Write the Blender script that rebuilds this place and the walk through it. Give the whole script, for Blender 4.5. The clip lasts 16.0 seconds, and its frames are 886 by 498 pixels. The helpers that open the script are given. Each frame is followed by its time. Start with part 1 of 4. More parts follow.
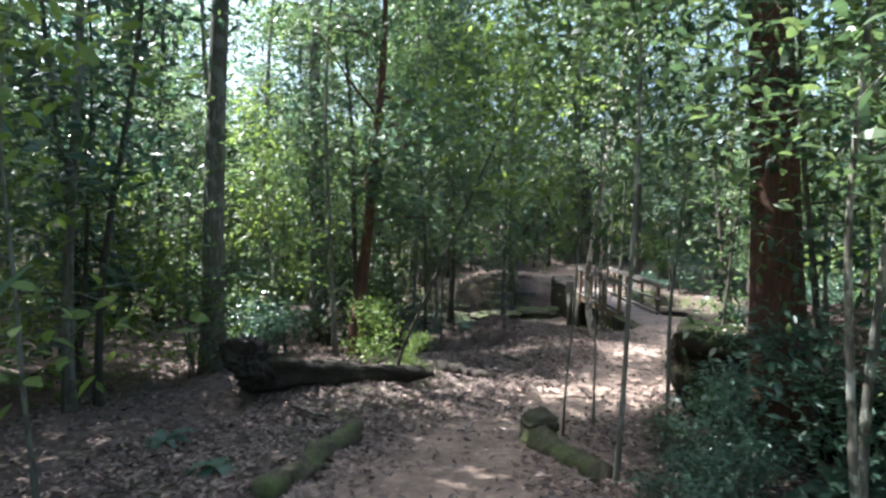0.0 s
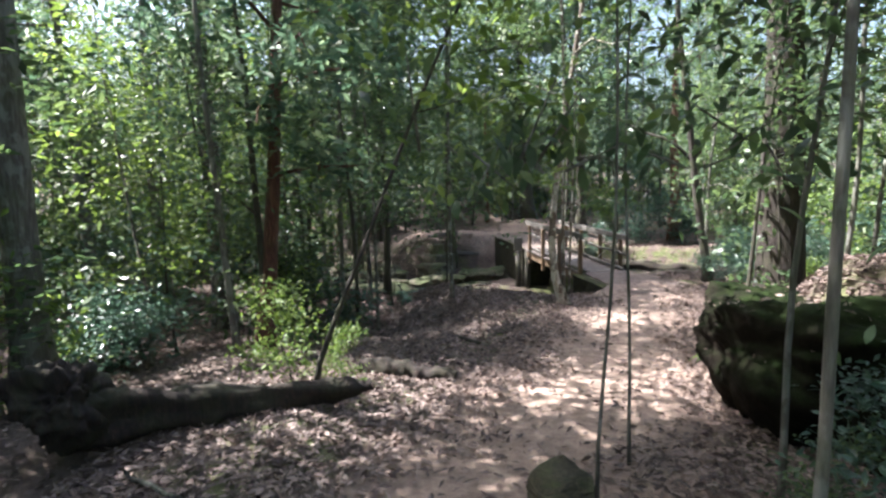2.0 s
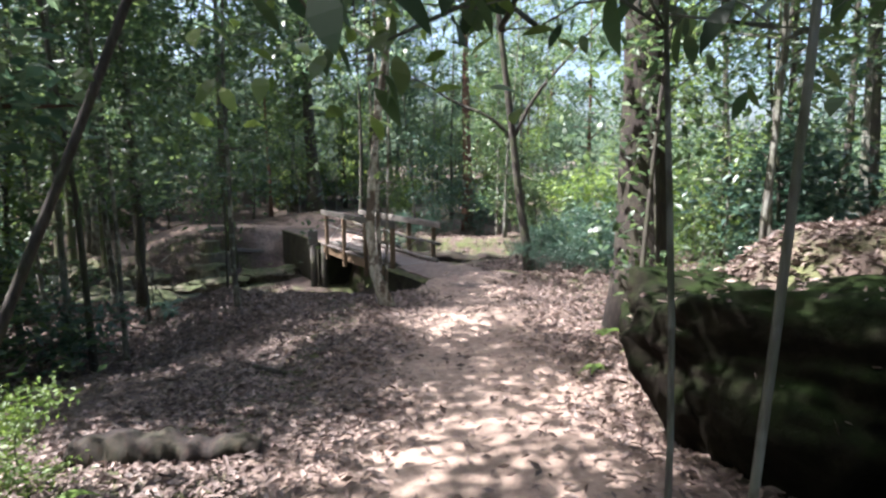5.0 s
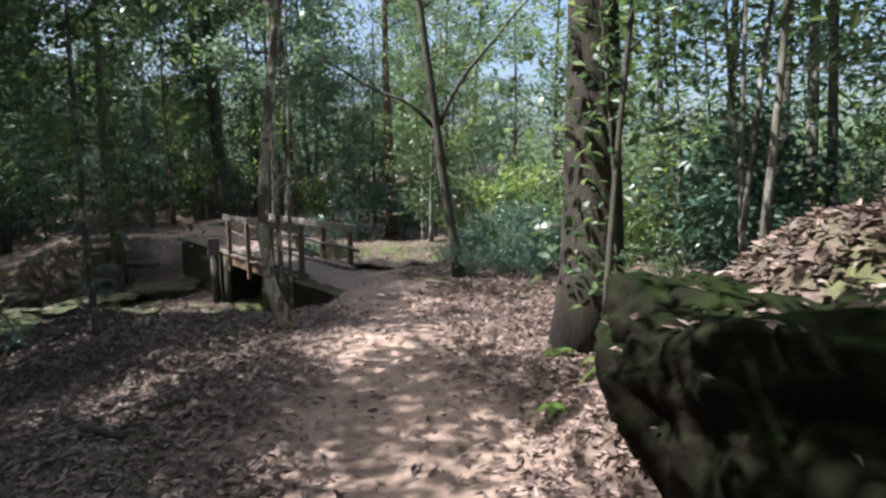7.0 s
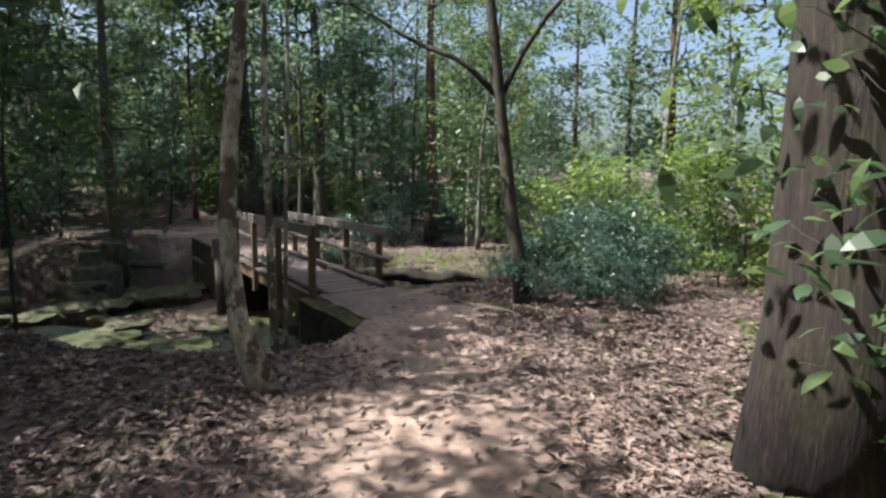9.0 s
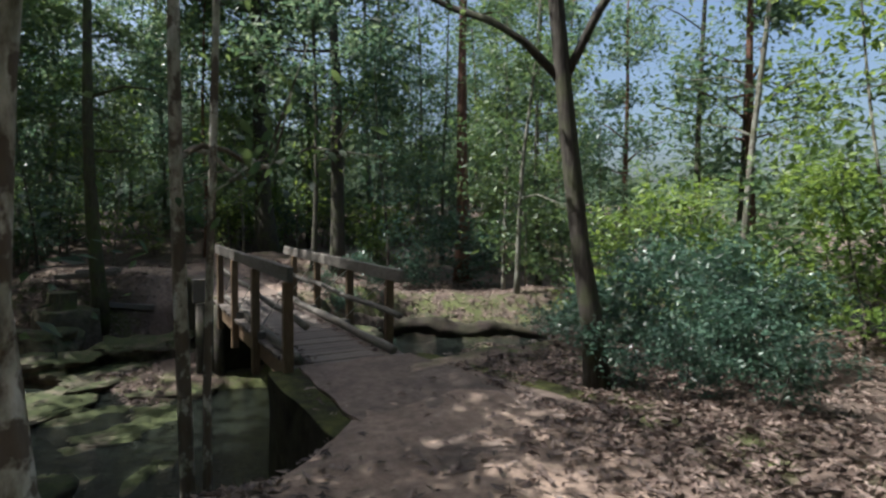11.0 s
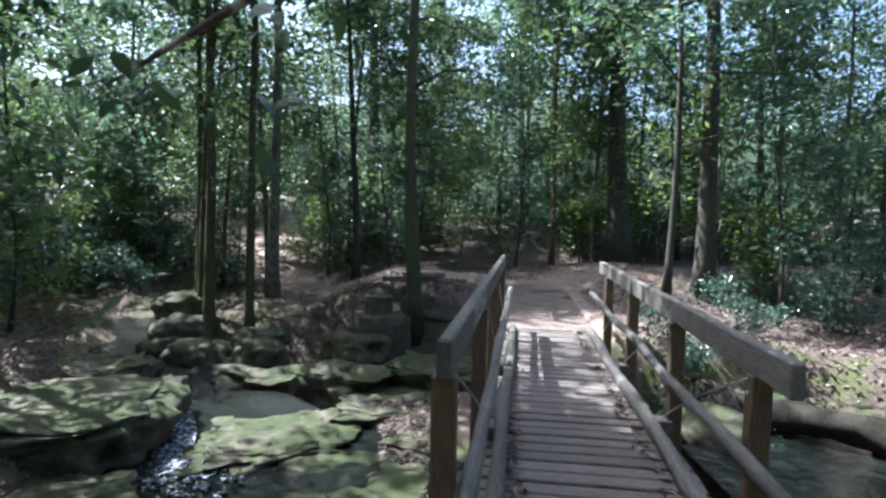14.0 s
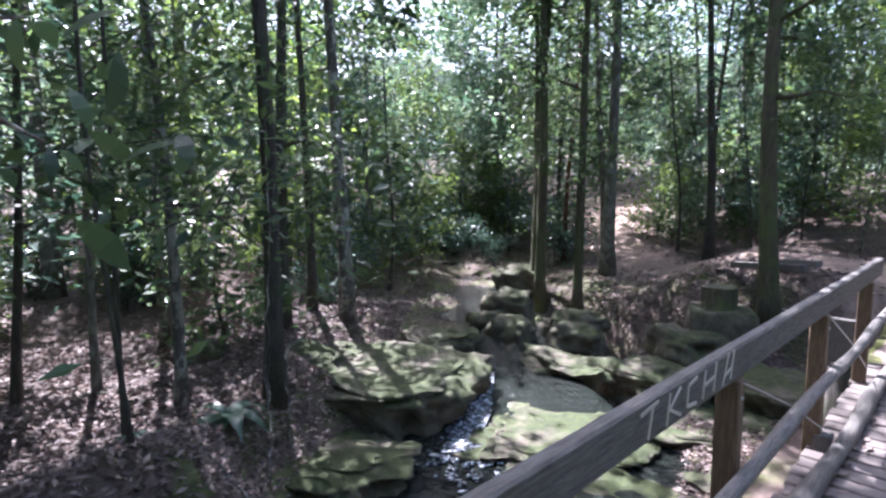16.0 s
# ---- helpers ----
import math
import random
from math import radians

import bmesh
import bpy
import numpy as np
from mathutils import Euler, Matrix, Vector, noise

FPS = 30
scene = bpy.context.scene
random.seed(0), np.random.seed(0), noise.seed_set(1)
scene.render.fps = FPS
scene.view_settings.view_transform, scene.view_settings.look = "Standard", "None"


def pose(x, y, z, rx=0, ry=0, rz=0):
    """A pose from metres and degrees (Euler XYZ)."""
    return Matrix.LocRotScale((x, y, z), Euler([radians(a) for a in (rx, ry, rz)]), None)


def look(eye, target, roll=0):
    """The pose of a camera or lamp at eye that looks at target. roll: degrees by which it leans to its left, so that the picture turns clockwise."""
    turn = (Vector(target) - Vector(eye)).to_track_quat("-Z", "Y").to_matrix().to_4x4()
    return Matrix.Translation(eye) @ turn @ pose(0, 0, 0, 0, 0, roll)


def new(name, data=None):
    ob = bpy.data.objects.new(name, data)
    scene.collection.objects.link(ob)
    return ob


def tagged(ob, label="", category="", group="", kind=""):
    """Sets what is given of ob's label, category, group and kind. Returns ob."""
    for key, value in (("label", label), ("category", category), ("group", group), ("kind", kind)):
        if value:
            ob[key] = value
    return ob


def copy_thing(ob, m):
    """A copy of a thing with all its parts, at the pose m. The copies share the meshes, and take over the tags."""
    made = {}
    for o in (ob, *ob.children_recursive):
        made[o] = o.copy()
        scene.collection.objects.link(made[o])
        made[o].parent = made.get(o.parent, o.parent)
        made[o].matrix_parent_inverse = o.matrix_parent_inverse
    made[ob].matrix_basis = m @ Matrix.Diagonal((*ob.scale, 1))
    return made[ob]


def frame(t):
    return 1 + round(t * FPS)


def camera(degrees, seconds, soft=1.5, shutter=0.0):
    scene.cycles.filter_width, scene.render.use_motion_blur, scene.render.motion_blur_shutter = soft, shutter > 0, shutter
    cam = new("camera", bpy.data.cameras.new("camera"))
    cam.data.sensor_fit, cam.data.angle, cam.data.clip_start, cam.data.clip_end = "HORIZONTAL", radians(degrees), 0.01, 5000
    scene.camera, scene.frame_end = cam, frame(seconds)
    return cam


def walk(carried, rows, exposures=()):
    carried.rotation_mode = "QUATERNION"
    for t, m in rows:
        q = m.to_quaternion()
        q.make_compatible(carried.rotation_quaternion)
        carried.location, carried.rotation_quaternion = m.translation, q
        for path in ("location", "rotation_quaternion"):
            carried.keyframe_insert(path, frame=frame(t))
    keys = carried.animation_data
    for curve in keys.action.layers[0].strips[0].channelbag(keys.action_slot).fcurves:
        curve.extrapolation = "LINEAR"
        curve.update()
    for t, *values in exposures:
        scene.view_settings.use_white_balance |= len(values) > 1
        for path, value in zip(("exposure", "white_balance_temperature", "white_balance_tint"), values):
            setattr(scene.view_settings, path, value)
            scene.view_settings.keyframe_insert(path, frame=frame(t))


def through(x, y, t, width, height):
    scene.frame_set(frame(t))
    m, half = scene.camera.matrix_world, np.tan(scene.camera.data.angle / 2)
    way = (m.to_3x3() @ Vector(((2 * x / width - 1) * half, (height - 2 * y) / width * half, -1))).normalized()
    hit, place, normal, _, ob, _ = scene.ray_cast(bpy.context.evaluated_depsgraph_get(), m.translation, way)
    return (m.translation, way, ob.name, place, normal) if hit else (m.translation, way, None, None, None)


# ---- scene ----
# World: metres, z up; the origin is the near end of the footbridge deck, +y runs along the bridge.
cam = camera(76.0, 16.0, soft=2.5)
PATH = [
    (0, (-6.420, -16.787, 2.957), (-6.388, -14.791, 2.839), 0.91),
    (0.5, (-6.411, -16.086, 2.888), (-6.357, -14.091, 2.757), -0.71),
    (1, (-6.405, -15.353, 2.820), (-6.315, -13.364, 2.635), -1.71),
    (1.5, (-6.420, -14.647, 2.753), (-6.264, -12.672, 2.483), -0.94),
    (2, (-6.388, -14.066, 2.685), (-6.119, -12.100, 2.432), -1.60),
    (2.5, (-6.391, -13.490, 2.632), (-5.960, -11.553, 2.379), -1.34),
    (3, (-6.362, -12.950, 2.599), (-5.783, -11.054, 2.337), -0.11),
    (3.5, (-6.336, -12.533, 2.518), (-5.692, -10.660, 2.237), 0.64),
    (4, (-6.298, -12.134, 2.410), (-5.585, -10.288, 2.119), 0.53),
    (4.5, (-6.196, -11.782, 2.327), (-5.340, -9.997, 2.046), 0.14),
    (5, (-6.137, -11.528, 2.235), (-5.153, -9.809, 1.960), -0.43),
    (7.5, (-4.830, -9.774, 1.964), (-3.627, -8.197, 1.709), -0.82),
    (8, (-4.413, -9.083, 1.902), (-3.300, -7.438, 1.669), 0.91),
    (8.2, (-4.265, -8.809, 1.876), (-3.188, -7.140, 1.640), 1.17),
    (10.3, (-2.856, -6.385, 1.646), (-1.731, -4.749, 1.410), -0.90),
    (10.5, (-2.718, -6.165, 1.643), (-1.612, -4.511, 1.435), -0.80),
    (11, (-2.324, -5.637, 1.617), (-1.322, -3.910, 1.504), 0.60),
    (11.5, (-1.916, -5.068, 1.587), (-1.012, -3.286, 1.506), 0.50),
    (12, (-1.507, -4.549, 1.552), (-0.716, -2.715, 1.444), 0.60),
    (12.5, (-1.174, -4.015, 1.549), (-0.514, -2.131, 1.425), 1.70),
    (13, (-0.890, -3.328, 1.492), (-0.382, -1.399, 1.355), 2.60),
    (13.5, (-0.685, -2.721, 1.493), (-0.487, -0.736, 1.359), 2.90),
    (14, (-0.595, -2.111, 1.557), (-0.834, -0.129, 1.442), 1.40),
    (14.5, (-0.486, -1.520, 1.588), (-1.139, 0.367, 1.471), 0.40),
    (15, (-0.365, -1.103, 1.644), (-1.373, 0.616, 1.466), -0.40),
    (15.5, (-0.170, -0.945, 1.702), (-1.375, 0.634, 1.469), -1.20),
    (16, (-0.030, -0.880, 1.834), (-1.404, 0.550, 1.577), -0.50),
]
EXPOSURES = [(0.0, 2.5, 5600, 8), (2.5, 2.5, 5800, 13), (5.0, 2.35, 5750, 14), (7.5, 1.6, 5850, 12), (8.0, 1.65, 5900, 12), (10.5, 1.1, 5900, 7), (12.0, 1.05, 5850, 6), (13.5, 1.85, 5200, 7), (14.5, 2.35, 5200, 13), (16.0, 2.75, 5300, 24)]
walk(cam, [(t, look(eye, target, roll)) for t, eye, target, roll in PATH], EXPOSURES)

# ---- light ----
SUN_AZ, SUN_EL = radians(-68), radians(58)      # azimuth from +y towards +x
world = bpy.data.worlds.new("world")
scene.world = world
world.use_nodes = True
wn = world.node_tree.nodes
sky = wn.new("ShaderNodeTexSky")
sky.sky_type = "NISHITA"
sky.sun_disc = False
sky.sun_elevation, sky.sun_rotation = SUN_EL, SUN_AZ
sky.air_density, sky.dust_density, sky.ozone_density = 1.0, 5.5, 0.5
wn["Background"].inputs["Strength"].default_value = 0.095
world.node_tree.links.new(sky.outputs[0], wn["Background"].inputs["Color"])
sun = new("sun", bpy.data.lights.new("sun", "SUN"))
sun.data.energy, sun.data.angle, sun.data.color = 5.0, radians(0.55), (1.0, 0.93, 0.82)
sun_dir = Vector((math.sin(SUN_AZ) * math.cos(SUN_EL), math.cos(SUN_AZ) * math.cos(SUN_EL), math.sin(SUN_EL)))
sun.matrix_world = look(sun_dir * 60, (0, 0, 0))


# ---- materials ----
def material(name):
    m = bpy.data.materials.new(name)
    m.use_nodes = True
    return m, m.node_tree.nodes, m.node_tree.links, m.node_tree.nodes["Principled BSDF"]


def noise_node(n, l, scale, detail=4, rough=0.6, stretch=None):
    tex = n.new("ShaderNodeTexNoise")
    tex.inputs["Scale"].default_value, tex.inputs["Detail"].default_value, tex.inputs["Roughness"].default_value = scale, detail, rough
    co = n.new("ShaderNodeTexCoord")
    if stretch:
        mp = n.new("ShaderNodeMapping")
        mp.inputs["Scale"].default_value = stretch
        l.new(co.outputs["Object"], mp.inputs["Vector"])
        l.new(mp.outputs["Vector"], tex.inputs["Vector"])
    else:
        l.new(co.outputs["Object"], tex.inputs["Vector"])
    return tex.outputs["Fac"]


def ramp(n, l, fac, stops):
    r = n.new("ShaderNodeValToRGB")
    els = r.color_ramp.elements
    while len(els) < len(stops):
        els.new(0.5)
    for e, (p, c) in zip(els, stops):
        e.position, e.color = p, (*c, 1)
    l.new(fac, r.inputs["Fac"])
    return r.outputs["Color"]


def mix(n, l, fac, a, b):
    m = n.new("ShaderNodeMix")
    m.data_type = "RGBA"
    if isinstance(fac, (int, float)):
        m.inputs[0].default_value = fac
    else:
        l.new(fac, m.inputs[0])
    for sock, v in ((m.inputs[6], a), (m.inputs[7], b)):
        if isinstance(v, tuple):
            sock.default_value = (*v, 1)
        else:
            l.new(v, sock)
    return m.outputs[2]


def math_node(n, l, op, a, b=0.0):
    m = n.new("ShaderNodeMath")
    m.operation = op
    m.use_clamp = True
    for sock, v in zip(m.inputs, (a, b)):
        if isinstance(v, (int, float)):
            sock.default_value = v
        else:
            l.new(v, sock)
    return m.outputs[0]


def bump(n, l, bsdf, height, strength, dist):
    b = n.new("ShaderNodeBump")
    b.inputs["Strength"].default_value, b.inputs["Distance"].default_value = strength, dist
    l.new(height, b.inputs["Height"])
    l.new(b.outputs["Normal"], bsdf.inputs["Normal"])


def upward(n, l):
    g = n.new("ShaderNodeNewGeometry")
    s = n.new("ShaderNodeSeparateXYZ")
    l.new(g.outputs["Normal"], s.inputs[0])
    return s.outputs["Z"]


def bark(name, dark, mid, light, moss=0.0, spots=0.0, stringy=14.0, rough=0.9, blotch=0.0):
    m, n, l, p = material(name)
    dim = 0.25 if blotch else 0.55
    grain = noise_node(n, l, 9, 6, 0.65, (stringy / 4, stringy / 4, 0.5))
    c = ramp(n, l, grain, [(0.3, dark), (0.52, mid), (0.72, light)])
    patch = noise_node(n, l, 1.7, 4, 0.6)
    c = mix(n, l, math_node(n, l, "MULTIPLY", patch, dim), c, dark)
    if spots:
        f = ramp(n, l, noise_node(n, l, 6.5, 3, 0.55, (1, 1, 0.7)), [(0.5, (0, 0, 0)), (0.56, (spots,) * 3)])
        c = mix(n, l, f, c, (0.34, 0.35, 0.31))
    if moss:
        f = ramp(n, l, noise_node(n, l, 2.6, 5, 0.65), [(0.45, (0, 0, 0)), (0.62, (moss,) * 3)])
        c = mix(n, l, f, c, (0.07, 0.09, 0.025))
    if blotch:
        f = ramp(n, l, noise_node(n, l, 5.0, 4, 0.6, (1, 1, 0.8)), [(0.47, (0, 0, 0)), (0.52, (blotch,) * 3)])
        c = mix(n, l, f, c, dark)
    l.new(c, p.inputs["Base Color"])
    p.inputs["Roughness"].default_value = rough
    bump(n, l, p, grain, 0.7, 0.02)
    return m


BARK_GREY = bark("bark_grey", (0.05, 0.045, 0.038), (0.13, 0.12, 0.1), (0.24, 0.23, 0.2), 0.35, 0.3)
BARK_DARK = bark("bark_dark", (0.022, 0.018, 0.015), (0.06, 0.05, 0.042), (0.12, 0.105, 0.09), 0.4)
BARK_RED = bark("bark_red", (0.035, 0.016, 0.011), (0.12, 0.05, 0.032), (0.26, 0.13, 0.085), 0.15)
BARK_PALE = bark("bark_pale", (0.05, 0.044, 0.036), (0.24, 0.22, 0.18), (0.45, 0.43, 0.38), 0.4, 0.7, 8, 0.9, 0.85)
BARK_WHITE = bark("bark_lichen", (0.085, 0.06, 0.042), (0.5, 0.47, 0.4), (0.78, 0.76, 0.7), 0.3, 0.0, 5, 0.9, 0.9)
# stringy bark, darkened in colour for the foliage shade on the big trunk
BARK_BIG_SHADED = bark("bark_stringy_shaded", (0.01, 0.007, 0.006), (0.03, 0.021, 0.017), (0.085, 0.06, 0.047), 0.15, 0.0, 20)
BARK_MOSS = bark("bark_mossy", (0.03, 0.024, 0.016), (0.08, 0.07, 0.04), (0.14, 0.12, 0.07), 0.9)
ROT = bark("rotten_wood", (0.006, 0.004, 0.003), (0.02, 0.011, 0.008), (0.055, 0.03, 0.02), 0.15)


def leaf_material(name, dark, mid, light, rough=0.42, through=0.35):
    m, n, l, p = material(name)
    g = n.new("ShaderNodeNewGeometry")
    c = ramp(n, l, g.outputs["Random Per Island"], [(0.0, dark), (0.5, mid), (0.95, light)])
    big = noise_node(n, l, 0.9, 2)
    c = mix(n, l, math_node(n, l, "MULTIPLY", big, 0.5), c, dark)
    l.new(c, p.inputs["Base Color"])
    p.inputs["Roughness"].default_value = rough
    tr = n.new("ShaderNodeBsdfTranslucent")
    hs = n.new("ShaderNodeHueSaturation")
    hs.inputs["Hue"].default_value, hs.inputs["Saturation"].default_value, hs.inputs["Value"].default_value = 0.485, 1.05, 1.7
    l.new(c, hs.inputs["Color"])
    l.new(hs.outputs[0], tr.inputs["Color"])
    mx = n.new("ShaderNodeMixShader")
    mx.inputs[0].default_value = through
    l.new(p.outputs[0], mx.inputs[1])
    l.new(tr.outputs[0], mx.inputs[2])
    l.new(mx.outputs[0], n["Material Output"].inputs["Surface"])
    return m


LEAF_MID = leaf_material("leaf_mid", (0.029, 0.052, 0.026), (0.063, 0.11, 0.043), (0.125, 0.178, 0.062), 0.42, 0.42)
LEAF_BLUE = leaf_material("leaf_bluish", (0.028, 0.055, 0.04), (0.055, 0.105, 0.072), (0.1, 0.165, 0.11), 0.33, 0.3)
LEAF_BRIGHT = leaf_material("leaf_bright", (0.06, 0.1, 0.022), (0.12, 0.19, 0.04), (0.2, 0.28, 0.07), 0.45, 0.45)
# paler and bluer than leaf_mid: distance haze put into the leaf colour
LEAF_HAZED = leaf_material("leaf_hazed", (0.043, 0.076, 0.05), (0.09, 0.145, 0.085), (0.18, 0.235, 0.13), 0.6, 0.5)
LITTER = leaf_material("leaf_litter", (0.045, 0.028, 0.023), (0.16, 0.112, 0.095), (0.34, 0.255, 0.215), 0.6, 0.06)


def ground_material():
    m, n, l, p = material("forest_floor")
    soil = ramp(n, l, noise_node(n, l, 7, 8, 0.7), [(0.3, (0.045, 0.032, 0.026)), (0.55, (0.12, 0.086, 0.07)), (0.75, (0.22, 0.165, 0.135))])
    sand = ramp(n, l, noise_node(n, l, 11, 8, 0.7), [(0.3, (0.17, 0.12, 0.095)), (0.5, (0.3, 0.215, 0.17)), (0.75, (0.42, 0.32, 0.26))])
    moss = ramp(n, l, noise_node(n, l, 9, 6, 0.7), [(0.3, (0.035, 0.045, 0.015)), (0.7, (0.12, 0.14, 0.04))])
    a = n.new("ShaderNodeAttribute")
    a.attribute_name = "sand"
    blotch = noise_node(n, l, 1.8, 5, 0.65)
    f = math_node(n, l, "MULTIPLY", a.outputs["Fac"], ramp(n, l, blotch, [(0.33, (0.35,) * 3), (0.6, (1, 1, 1))]))
    c = mix(n, l, f, soil, sand)
    b = n.new("ShaderNodeAttribute")
    b.attribute_name = "moss"
    c = mix(n, l, math_node(n, l, "MULTIPLY", b.outputs["Fac"], ramp(n, l, noise_node(n, l, 2.5, 4), [(0.42, (0, 0, 0)), (0.58, (1, 1, 1))])), c, moss)
    l.new(c, p.inputs["Base Color"])
    p.inputs["Roughness"].default_value = 0.95
    bump(n, l, p, noise_node(n, l, 26, 6, 0.7), 0.8, 0.02)
    return m


def dirt_material():
    m, n, l, p = material("trodden_dirt")
    c = ramp(n, l, noise_node(n, l, 12, 8, 0.7), [(0.3, (0.09, 0.066, 0.055)), (0.5, (0.17, 0.125, 0.105)), (0.75, (0.26, 0.2, 0.165))])
    c = mix(n, l, ramp(n, l, noise_node(n, l, 2.0, 4), [(0.45, (0, 0, 0)), (0.7, (0.7,) * 3)]), c, (0.07, 0.055, 0.045))
    l.new(c, p.inputs["Base Color"])
    p.inputs["Roughness"].default_value = 0.95
    bump(n, l, p, noise_node(n, l, 30, 6, 0.7), 0.8, 0.015)
    return m


def stone(name, dark, light, moss_amount=1.0, moss_dark=(0.02, 0.028, 0.01), moss_light=(0.085, 0.1, 0.03), gloss=0.35):
    m, n, l, p = material(name)
    c = ramp(n, l, noise_node(n, l, 5, 8, 0.7), [(0.3, dark), (0.7, light)])
    mossy = ramp(n, l, noise_node(n, l, 10, 6, 0.75), [(0.3, moss_dark), (0.7, moss_light)])
    up = math_node(n, l, "ADD", math_node(n, l, "MULTIPLY", upward(n, l), 0.55), 0.1)
    f = math_node(n, l, "MULTIPLY", up, ramp(n, l, noise_node(n, l, 1.9, 5, 0.65), [(0.36, (0.1,) * 3), (0.56, (1.9 * moss_amount,) * 3)]))
    c = mix(n, l, f, c, mossy)
    l.new(c, p.inputs["Base Color"])
    p.inputs["Roughness"].default_value = 0.85
    p.inputs["Specular IOR Level"].default_value = gloss
    bump(n, l, p, noise_node(n, l, 14, 8, 0.7), 0.8, 0.03)
    return m


GROUND = ground_material()
DIRT = dirt_material()
ROCK = stone("mossy_rock", (0.03, 0.025, 0.02), (0.2, 0.165, 0.125), 1.0, (0.016, 0.024, 0.009), (0.073, 0.085, 0.029))
# mossy rock in near-black: the shade of the trees is in its colour
ROCK_SHADED = stone("shaded_boulder", (0.005, 0.004, 0.004), (0.02, 0.015, 0.012), 0.9, (0.006, 0.01, 0.004), (0.02, 0.032, 0.009), 0.05)
# concrete with moss; its near-black base holds the shadow on the abutment walls
CONCRETE_SHADED = stone("shaded_concrete", (0.01, 0.009, 0.008), (0.042, 0.036, 0.03), 0.8, (0.04, 0.045, 0.015), (0.12, 0.125, 0.04), 0.15)


def timber(name, dark, light, rough=0.75, axis=(30, 3, 30)):
    m, n, l, p = material(name)
    grain = noise_node(n, l, 3, 6, 0.7, axis)
    info = n.new("ShaderNodeObjectInfo")
    c = ramp(n, l, grain, [(0.3, dark), (0.7, light)])
    v = n.new("ShaderNodeHueSaturation")
    l.new(math_node(n, l, "ADD", math_node(n, l, "MULTIPLY", info.outputs["Random"], 0.35), 0.62), v.inputs["Value"])
    l.new(c, v.inputs["Color"])
    c = mix(n, l, ramp(n, l, noise_node(n, l, 2.2, 5), [(0.5, (0, 0, 0)), (0.75, (0.6,) * 3)]), v.outputs[0], dark)
    l.new(c, p.inputs["Base Color"])
    p.inputs["Roughness"].default_value = rough
    bump(n, l, p, grain, 0.5, 0.006)
    return m


WOOD_GREY = timber("weathered_timber", (0.06, 0.052, 0.046), (0.25, 0.225, 0.2))
WOOD_DECK = timber("deck_timber", (0.085, 0.068, 0.06), (0.26, 0.215, 0.19), 0.8, (3, 30, 30))
WOOD_POST = timber("post_timber", (0.09, 0.055, 0.032), (0.28, 0.185, 0.11), 0.75, (30, 30, 3))
PAINT_SCRATCH, _n, _l, _p = material("pale_scratch")
_p.inputs["Base Color"].default_value = (0.5, 0.45, 0.38, 1)
WIRE, _n, _l, _p = material("steel_wire")
_p.inputs["Base Color"].default_value, _p.inputs["Metallic"].default_value, _p.inputs["Roughness"].default_value = (0.45, 0.45, 0.44, 1), 0.8, 0.45


def water_material():
    m, n, l, p = material("creek_water")
    p.inputs["Base Color"].default_value = (0.012, 0.015, 0.012, 1)
    p.inputs["Roughness"].default_value = 0.06
    p.inputs["IOR"].default_value = 1.33
    bump(n, l, p, noise_node(n, l, 8, 4, 0.6), 0.9, 0.12)
    return m


WATER = water_material()
# white water of the cascade, and the pale glints painted on the pool
FOAM_GLINT, _n, _l, _p = material("white_water_glint")
_l.new(ramp(_n, _l, noise_node(_n, _l, 16, 6, 0.7), [(0.42, (0.03, 0.033, 0.035)), (0.52, (0.1, 0.11, 0.125)), (0.62, (0.5, 0.54, 0.6))]), _p.inputs["Base Color"])
_p.inputs["Roughness"].default_value = 0.15
bump(_n, _l, _p, noise_node(_n, _l, 20, 5), 0.8, 0.03)


# ---- building helpers ----
def part(name, bm, mat, parent=None, label="", smooth=False):
    me = bpy.data.meshes.new(name)
    bm.to_mesh(me)
    bm.free()
    me.materials.append(mat)
    if smooth:
        me.polygons.foreach_set("use_smooth", [True] * len(me.polygons))
    ob = new(name, me)
    ob.parent = parent
    if label:
        ob["label"] = label
    return ob


def part_data(name, verts, faces, mat, parent=None, label="", smooth=False):
    me = bpy.data.meshes.new(name)
    me.from_pydata(verts.tolist(), [], faces.tolist())
    me.materials.append(mat)
    if smooth:
        me.polygons.foreach_set("use_smooth", [True] * len(me.polygons))
    ob = new(name, me)
    ob.parent = parent
    if label:
        ob["label"] = label
    return ob


def box(bm, lo, hi, bevel=0.006):
    r = bmesh.ops.create_cube(bm, size=1)
    lo, hi = Vector(lo), Vector(hi)
    for v in r["verts"]:
        v.co = Vector([(lo[i] + hi[i]) / 2 + v.co[i] * (hi[i] - lo[i]) for i in range(3)])
    if bevel:
        bmesh.ops.bevel(bm, geom=list({e for v in r["verts"] for e in v.link_edges}), offset=bevel, segments=1, affect="EDGES")
    return bm


def beam(bm, a, b, w, h, bevel=0.008):
    """A squared timber from a to b, w wide and h high."""
    a, b = Vector(a), Vector(b)
    d = b - a
    side = d.cross(Vector((0, 0, 1)))
    side = side.normalized() if side.length > 1e-5 else Vector((1, 0, 0))
    up = side.cross(d).normalized()
    r = bmesh.ops.create_cube(bm, size=1)
    for v in r["verts"]:
        c = v.co.copy()
        v.co = a + d * (c.y + 0.5) + side * c.x * w + up * c.z * h
    if bevel:
        bmesh.ops.bevel(bm, geom=list({e for v in r["verts"] for e in v.link_edges}), offset=bevel, segments=1, affect="EDGES")
    return bm


